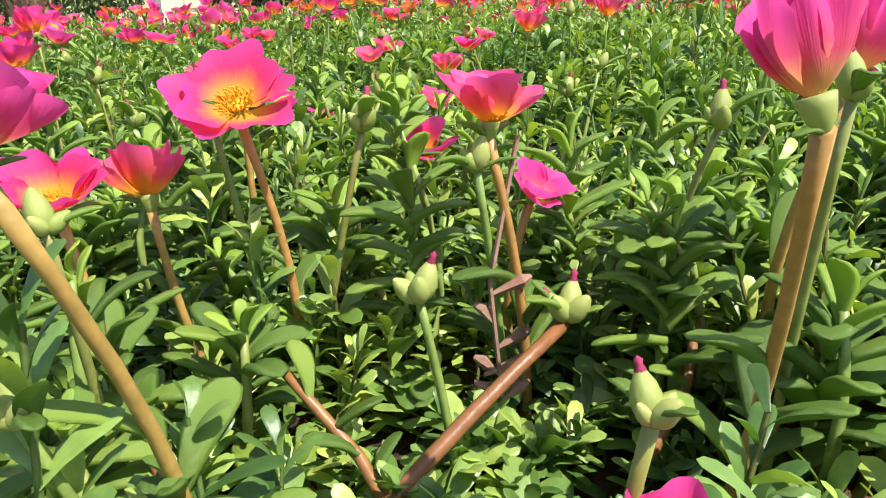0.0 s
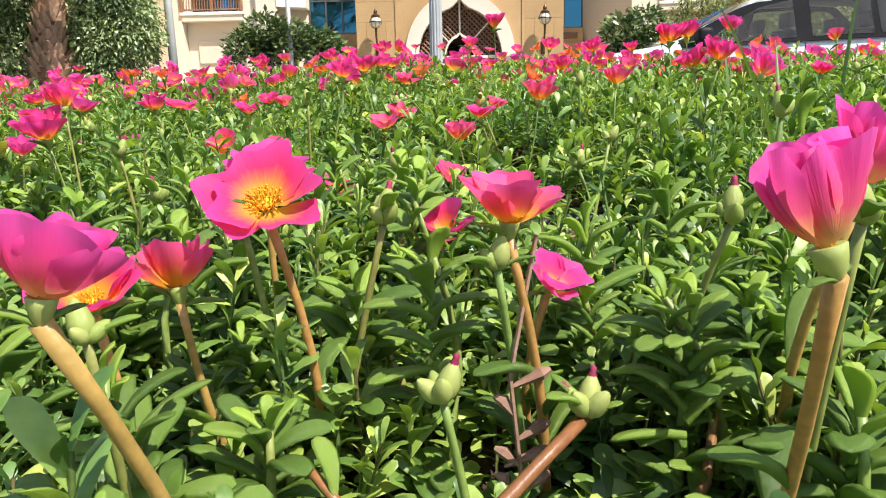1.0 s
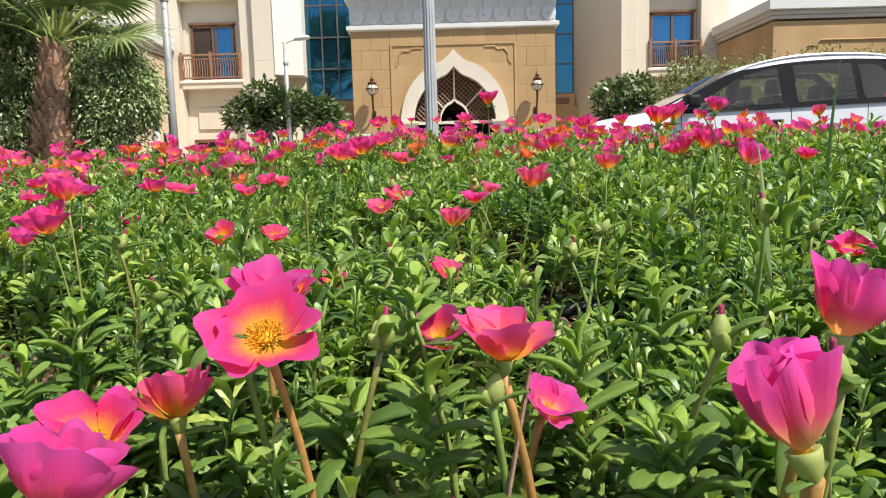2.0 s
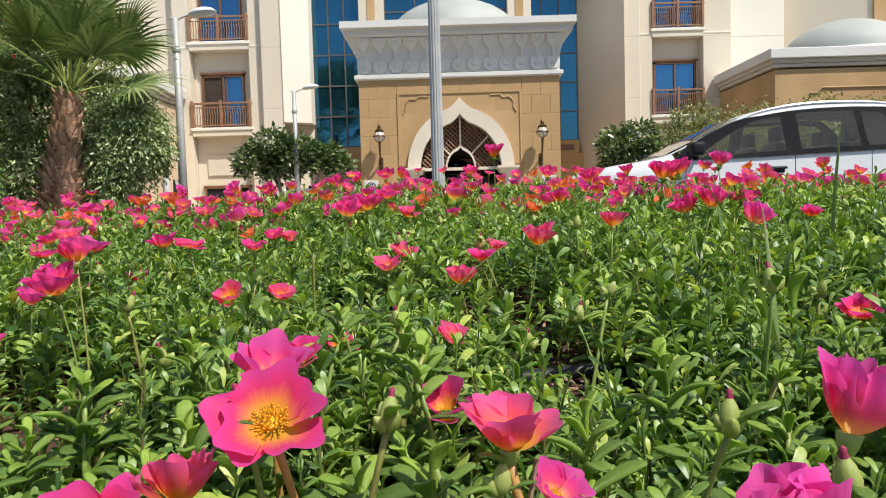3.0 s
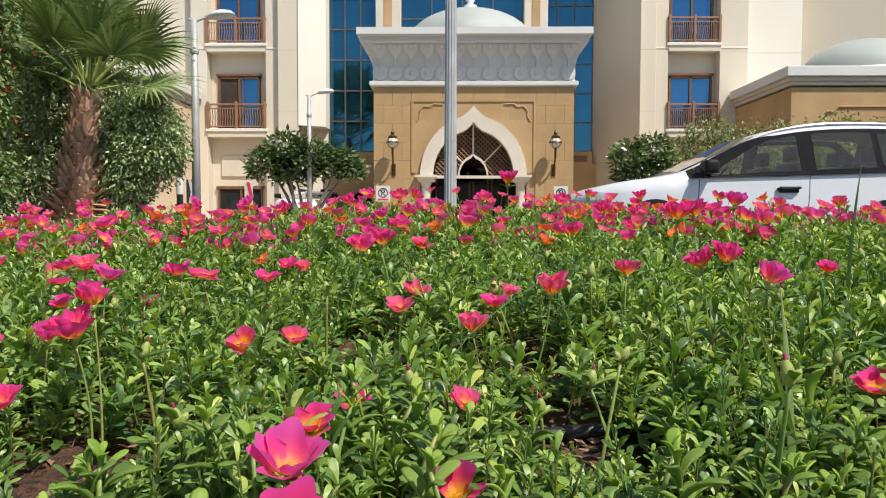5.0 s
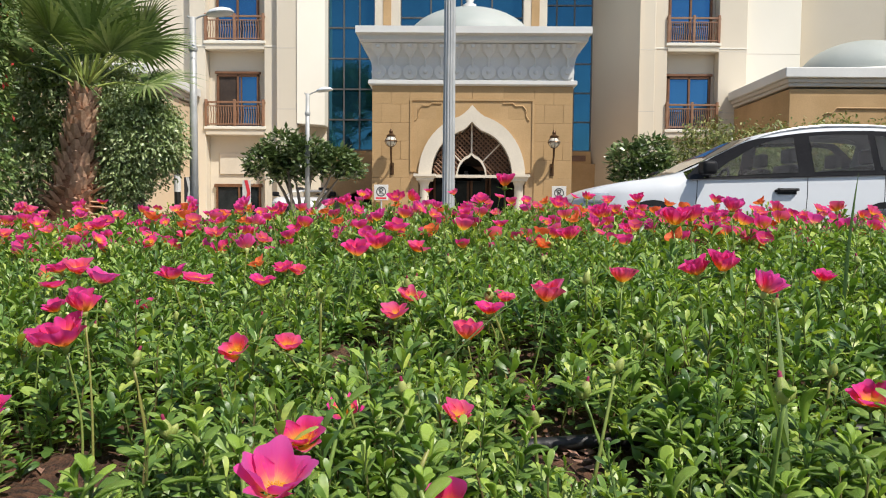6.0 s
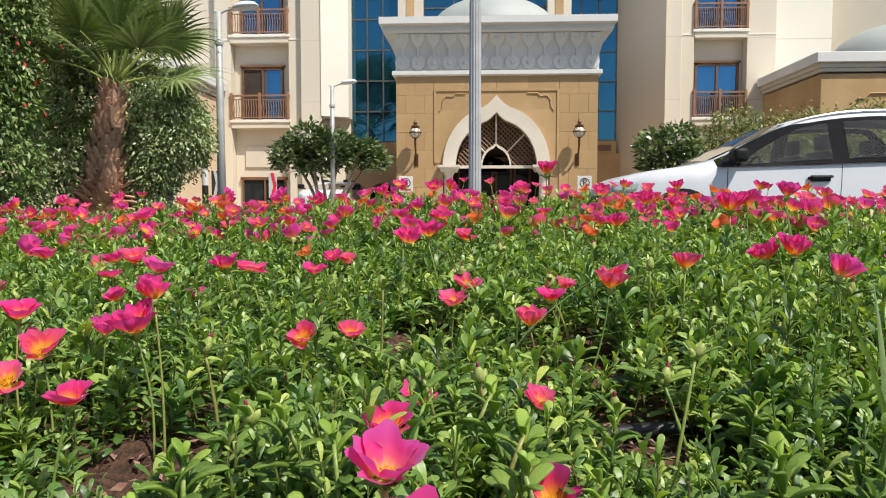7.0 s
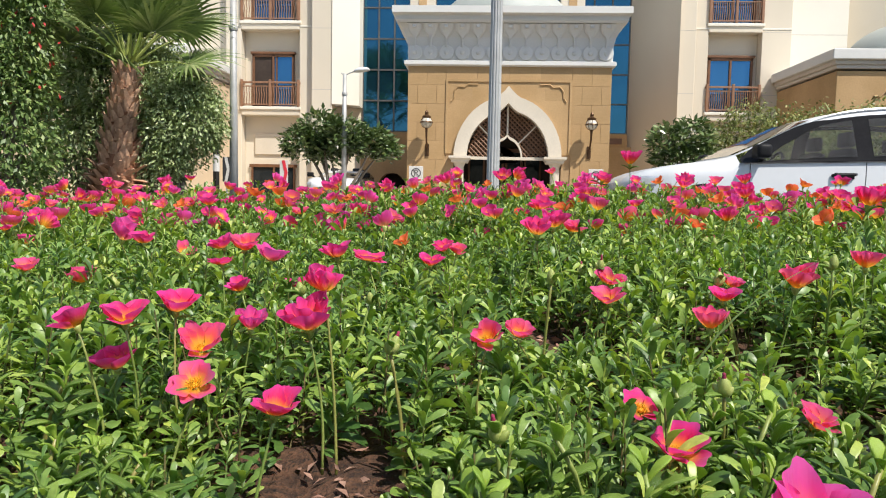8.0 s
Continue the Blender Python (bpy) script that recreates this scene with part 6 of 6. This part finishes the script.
flower(-0.060, 1.061, 0.515, 0.040, (0.2, -0.2), 2, "coral")
flower(-0.100, 1.141, 0.546, 0.044, (0.0, -0.2), 2, "pink")
flower(0.147, 1.165, 0.518, 0.034, (0.2, -0.2), 2, "orange")
flower(0.190, 1.150, 0.537, 0.036, (0.0, -0.1), 1, "pink")
flower(-0.470, 1.343, 0.527, 0.046, (-0.2, -0.3), 2, "coral")
flower(-0.574, 1.283, 0.510, 0.040, (0.0, -0.6), 3, "pink")
flower(-0.540, 1.367, 0.523, 0.036, (0.1, -0.3), 2, "coral")
flower(-0.739, 1.417, 0.537, 0.044, (0.0, -0.2), 2, "pink")
flower(-0.700, 1.587, 0.556, 0.046, (0.1, -0.2), 2, "orange")
flower(0.313, 0.979, 0.566, 0.040, (0.1, -0.1), 1, "pink")
flower(0.337, 0.990, 0.570, 0.036, (-0.1, -0.1), 1, "pink")
flower(0.431, 1.071, 0.585, 0.036, (0.2, -0.1), 1, "magenta")
flower(-0.360, 0.434, 0.442, 0.034, (-0.1, -0.7), 3, "coral", None, 36)
flower(-0.391, 0.521, 0.447, 0.038, (0.1, -0.5), 2, "coral")
flower(-0.451, 0.515, 0.433, 0.034, (-0.1, -0.3), 2, "pink")
flower(-0.303, 0.411, 0.437, 0.032, (0.2, -0.2), 2, "pink")
flower(-0.475, 0.504, 0.465, 0.034, (-0.4, -0.1), 2, "pink")
flower(-0.436, 0.500, 0.470, 0.036, (0.0, -0.2), 2, "pink")
flower(-0.408, 0.521, 0.475, 0.034, (0.2, -0.2), 2, "pink")
flower(-0.702, 0.901, 0.446, 0.032, (0.0, -0.2), 1, "coral")
flower(-0.740, 0.850, 0.462, 0.034, (0.0, -0.3), 2, "coral")
flower(-0.598, 0.858, 0.498, 0.034, (0.0, -0.2), 2, "pink")
flower(-0.380, 0.600, 0.450, 0.026, (0.1, -0.1), 1, "magenta")
flower(-0.430, 0.715, 0.463, 0.030, (-0.2, -0.2), 2, "pink")
flower(0.880, 1.330, 0.600, 0.042, (0.0, -0.2), 1, "pink")
flower(0.105, 1.480, 0.640, 0.042, (0.0, -0.1), 1, "pink")
flower(0.055, 1.500, 0.600, 0.044, (0.2, -0.2), 2, "pink")

bud_cluster(-0.005, 0.146, 0.402, 0.012, (0.006, 0.152), 1, 1, 1, 4)
bud_cluster(-0.025, 0.213, 0.440, 0.013, (-0.046, 0.222), 1, 2, 2, 4)
bud_cluster(0.038, 0.165, 0.388, 0.013, (-0.045, 0.105), 2, 4, 3, 4, 0.0021, RUNNER_STEM)
bud_cluster(0.092, 0.199, 0.440, 0.013, (0.075, 0.225), 1, 3, 4, 4)
knot = bud_cluster(0.170, 0.335, 0.470, 0.014, (0.172, 0.36), 1, 1, 5, 3)
set_leaf(knot, Vector((0.176, 0.325, 0.463)) - knot.matrix_basis.translation, -80, 70, 0.021, 10, 1, True)
bud_cluster(0.027, 0.050, 0.420, 0.0075, (0.022, 0.07), 1, 2, 6, 4)
bud_cluster(-0.073, 0.080, 0.405, 0.011, (-0.062, 0.10), 0, 2, 7, 4)
bud_cluster(-0.088, 0.125, 0.428, 0.011, (-0.092, 0.15), 0, 3, 8, 3)
bud_cluster(0.082, 0.110, 0.455, 0.010, (0.088, 0.14), 1, 2, 9, 3)
bud_cluster(-0.072, 0.200, 0.447, 0.013, (-0.060, 0.215), 1, 0, 10, 2)
bud_cluster(-0.180, 0.400, 0.425, 0.014, (-0.175, 0.41), 1, 3, 11, 4)
bud_cluster(-0.038, 0.470, 0.435, 0.014, (-0.03, 0.49), 1, 2, 12, 4)
bud_cluster(0.055, 0.460, 0.418, 0.014, (0.06, 0.47), 1, 3, 13, 4)
bud_cluster(-0.130, 0.640, 0.482, 0.014, (-0.135, 0.66), 0, 2, 14, 2)
bud_cluster(0.135, 0.700, 0.495, 0.014, (0.14, 0.72), 0, 2, 15, 3)
bud_cluster(0.012, 0.172, 0.432, 0.011, (0.024, 0.19), 0, 2, 16, 3)

# the rest of the blooms, thinly in front and thick on the far slope
PROTO = []
for k in range(14):
    hue = ("pink", "coral", "pink", "magenta", "pink", "coral", "pink", "orange", "coral", "pink", "pink", "coral", "magenta", "pink")[k]
    PROTO.append((hue, (1, 2, 2, 1, 3, 2)[k % 6]))
rng = random.Random(71)
taken = [tuple(o.matrix_basis.translation[:2]) for o in bpy.data.objects if o.name.startswith("portulaca_flower")]
made = []
tries = 0
while len(made) < 290 and tries < 20000:
    tries += 1
    y = 0.75 + 1.75 * rng.random() ** 0.72
    x = rng.uniform(-1, 1) * (0.30 + VIEW_HALF * y) - 0.1
    if rng.random() > 0.25 + 0.75 * min(1.0, max(0.0, (y - 0.7) / 0.9)) or (y < 1.3 and x > -0.3 and rng.random() < 0.85):
        continue
    if any((x - a) ** 2 + (y - b) ** 2 < 0.045 ** 2 for a, b in taken):
        continue
    taken.append((x, y))
    made.append((x, y))
protos = []
for k, (x, y) in enumerate(made):
    z = float(flower_level(x, y)) + rng.uniform(-0.035, 0.030)
    if k < len(PROTO):
        hue, op = PROTO[k]
        protos.append((flower(x, y, z, rng.uniform(0.031, 0.039), (rng.uniform(-0.35, 0.35), rng.uniform(-0.75, 0.0)), op, hue, None, None, 0), z - float(soil_level(x, y))))
    else:
        src, tall = protos[rng.randrange(len(protos))]
        s = rng.uniform(0.9, 1.12)
        m = pose(x, y, z - tall * s, rng.uniform(-8, 8), rng.uniform(-8, 8), rng.choice((0, 0, 25, -25, 50, -50, 180, 140))) @ Matrix.Scale(s, 4)
        copy_thing(src, m)


def far_blooms(count, seed, margin=False):
    """Small blooms crowded along the crest, joined by hue."""
    r = np.random.default_rng(seed)
    tv, tf, tu = [], [], []
    n = 0
    for k in range(5):
        for i in range(5):
            u = i / 4
            rad, z = 0.05 + 0.46 * math.sin(u * 1.45), 0.62 * u ** 1.25
            for j in range(4):
                v = -1 + 2 * j / 3
                a = k * math.tau / 5 + v * 0.74 * min(1, 0.4 + u)
                cut = 0.10 * abs(v) ** 2 * u * u
                tv.append((rad * math.cos(a), rad * math.sin(a), z - cut))
                tu.append((0.5 + 0.5 * v, u))
        tf += [(n + i * 4 + j, n + i * 4 + j + 1, n + (i + 1) * 4 + j + 1, n + (i + 1) * 4 + j) for i in range(4) for j in range(3)]
        n += 20
    tv, tf, tu = np.array(tv), np.array(tf), np.array(tu)
    for hue, share in (("pink", 0.45), ("coral", 0.3), ("magenta", 0.15), ("orange", 0.10)):
        m = int(count * share)
        y = r.uniform(1.3, 2.4, m)
        x = r.uniform(-1, 1, m) * (0.30 + VIEW_HALF * y) - 0.1
        if margin:
            y = r.uniform(-0.7, 2.6, m)
            edge = 0.42 + VIEW_HALF * np.maximum(y, 0)
            x = np.where(r.random(m) < 0.5, -1, 1) * np.maximum(edge + r.uniform(0, 1, m) * (2.3 - edge), 0.4) - 0.05
        z = flower_level(x, y) + r.uniform(-0.065, -0.005, m)
        az, el = r.uniform(0, math.tau, m), r.normal(0, 0.2, m)
        a, s = directions(az, el, r.normal(0, 0.25, m))
        v, f = scattered(tv, tf, np.stack([x, y, z], 1), a, s, r.uniform(0.029, 0.039, m))
        me = mesh_from_arrays("far_blooms", v, f, HUES[hue][0])
        layer = me.uv_layers.new(name="UVMap")
        uvs = np.tile(tu[tf.ravel()], (m, 1)).astype(np.float32)
        layer.data.foreach_set("uv", uvs.ravel())
        tagged(new("portulaca_blooms", me), f"{HUES[hue][1]} portulaca blooms " + ("along the edges of the bed" if margin else "crowded along the crest of the bed"), "flowers", kind="stuff")


far_blooms(430, 91)
far_blooms(420, 93, True)

bud_a = bud_cluster(0.42, 0.62, float(flower_level(0.42, 0.62)) - 0.02, 0.014, None, 1, 3, 31, 4)
bud_b = bud_cluster(-0.30, 0.72, float(flower_level(-0.3, 0.72)) - 0.03, 0.013, None, 0, 3, 32, 3)
for k in range(46):
    y = rng.uniform(0.45, 1.5)
    x = rng.uniform(-1, 1) * (0.2 + 0.65 * y) - 0.05
    src = (bud_a, bud_b)[k % 2]
    copy_thing(src, pose(x, y, float(soil_level(x, y)) + rng.uniform(-0.03, 0.01), rng.uniform(-8, 8), rng.uniform(-8, 8), rng.uniform(0, 360)))


def grass_blade(x, y, h, lean, turn, w=0.0022):
    g = thing("grass_blade", "single slender green grass blade among the flowers", "grass", "grass blades", at=(x, y, float(soil_level(x, y))), turn=turn)
    bm = bmesh.new()
    rows = []
    for i in range(9):
        t = i / 8
        p = Vector((lean * t * t * h, 0, h * (t - 0.12 * abs(lean) * t * t)))
        ww = w * (1 - t ** 3) + 0.0002
        rows.append((bm.verts.new(p + Vector((0, -ww, 0))), bm.verts.new(p + Vector((-0.0006, 0, -0.0004))), bm.verts.new(p + Vector((0, ww, 0)))))
    for r0, r1 in zip(rows, rows[1:]):
        bm.faces.new((r0[0], r0[1], r1[1], r1[0]))
        bm.faces.new((r0[1], r0[2], r1[2], r1[1]))
    part("blade", bm, GRASS, g, "", True)


grass_blade(0.195, 0.38, 0.155, 0.25, 80)
grass_blade(0.205, 0.39, 0.17, -0.35, 20)
grass_blade(0.455, 0.80, 0.21, 0.15, 40)
grass_blade(0.330, 0.80, 0.15, 0.2, 100)
grass_blade(-0.07, 0.60, 0.10, 1.4, 180, 0.003)
grass_blade(-0.05, 0.62, 0.10, 1.5, -20, 0.003)
grass_blade(-0.06, 0.58, 0.10, 1.3, -60, 0.003)
grass_blade(0.02, 0.62, 0.09, 1.5, -40, 0.003)
grass_blade(-0.30, 0.95, 0.14, 0.4, 0)
for k in range(14):
    y = 0.55 + 0.06 * k
    x = rng.uniform(-1, 1) * (0.15 + 0.5 * y) + 0.1
    grass_blade(x, y, rng.uniform(0.10, 0.15), rng.uniform(0.3, 1.3), rng.uniform(0, 360), 0.0016)

dry = thing("dry_stalk", "thin dry brown stalk with withered seed heads", "stalk", at=(0.020, 0.176, float(soil_level(0.02, 0.176)) - 0.07))
part("stalk", tube(bmesh.new(), [(0.004, 0, 0.02), (0.0, 0, 0.09), (-0.004, 0, 0.13), (0.004, 0, 0.175)], 0.0008, 5), DRY, dry)
for k in range(7):
    part("seed_head", tube(bmesh.new(), [(-0.001 * k, 0, 0.09 + 0.009 * (k % 5)), (0.006 * (-1) ** k, 0.002, 0.094 + 0.009 * (k % 5)), (0.009 * (-1) ** k, 0.003, 0.095 + 0.009 * (k % 5))], [0.0006, 0.0022, 0.0008], 6), DRY, dry)


def runner(points, r):
    """A ruddy fleshy stem sprawling over the foliage."""
    base = Vector(points[0])
    t = thing("portulaca_runner", "ruddy brown fleshy stem sprawling among the leaves", "stem", "sprawling stems", at=base)
    pts = [Vector(p) - base for p in points]
    line = [pts[0].lerp(pts[1], k / 3) for k in range(3)] + [pts[1].lerp(pts[2], k / 3) for k in range(4)]
    part("stem", tube(bmesh.new(), line, [r * (1.15 - 0.05 * k) for k in range(len(line))], 8), RUNNER_STEM, t, "", True)
    for k in range(4):
        set_leaf(t, line[2 + k], 70 + 137 * k, 25 + 9 * k, 0.018, 12 * k - 20, k)


runner(((-0.010, 0.128, 0.342), (-0.022, 0.136, 0.362), (-0.042, 0.146, 0.382)), 0.0017)
runner(((-0.075, 0.100, 0.335), (-0.060, 0.116, 0.352), (-0.076, 0.130, 0.372)), 0.0017)
runner(((0.060, 0.150, 0.350), (0.075, 0.165, 0.365), (0.082, 0.178, 0.385)), 0.0017)
runner(((0.110, 0.150, 0.350), (0.118, 0.165, 0.370), (0.130, 0.178, 0.388)), 0.0017)

# withered leaves on the bare soil
r = np.random.default_rng(61)
px = np.concatenate([gx + r.normal(0, rx * 0.55, 55) for gx, gy, rx, ry in GAPS])
py = np.concatenate([gy + r.normal(0, ry * 0.6, 55) for gx, gy, rx, ry in GAPS])
a, sd = directions(r.uniform(0, math.tau, len(px)), r.normal(0.05, 0.3, len(px)), r.normal(0, 0.6, len(px)))
v, f = scattered(*almond(0.3), np.stack([px, py, soil_level(px, py) + 0.004], 1), a, sd, r.uniform(0.006, 0.016, len(px)))
tagged(new("leaf_litter", mesh_from_arrays("leaf_litter", v, f, DRY)), "withered brown leaves scattered on the bare soil", "leaves", kind="stuff")
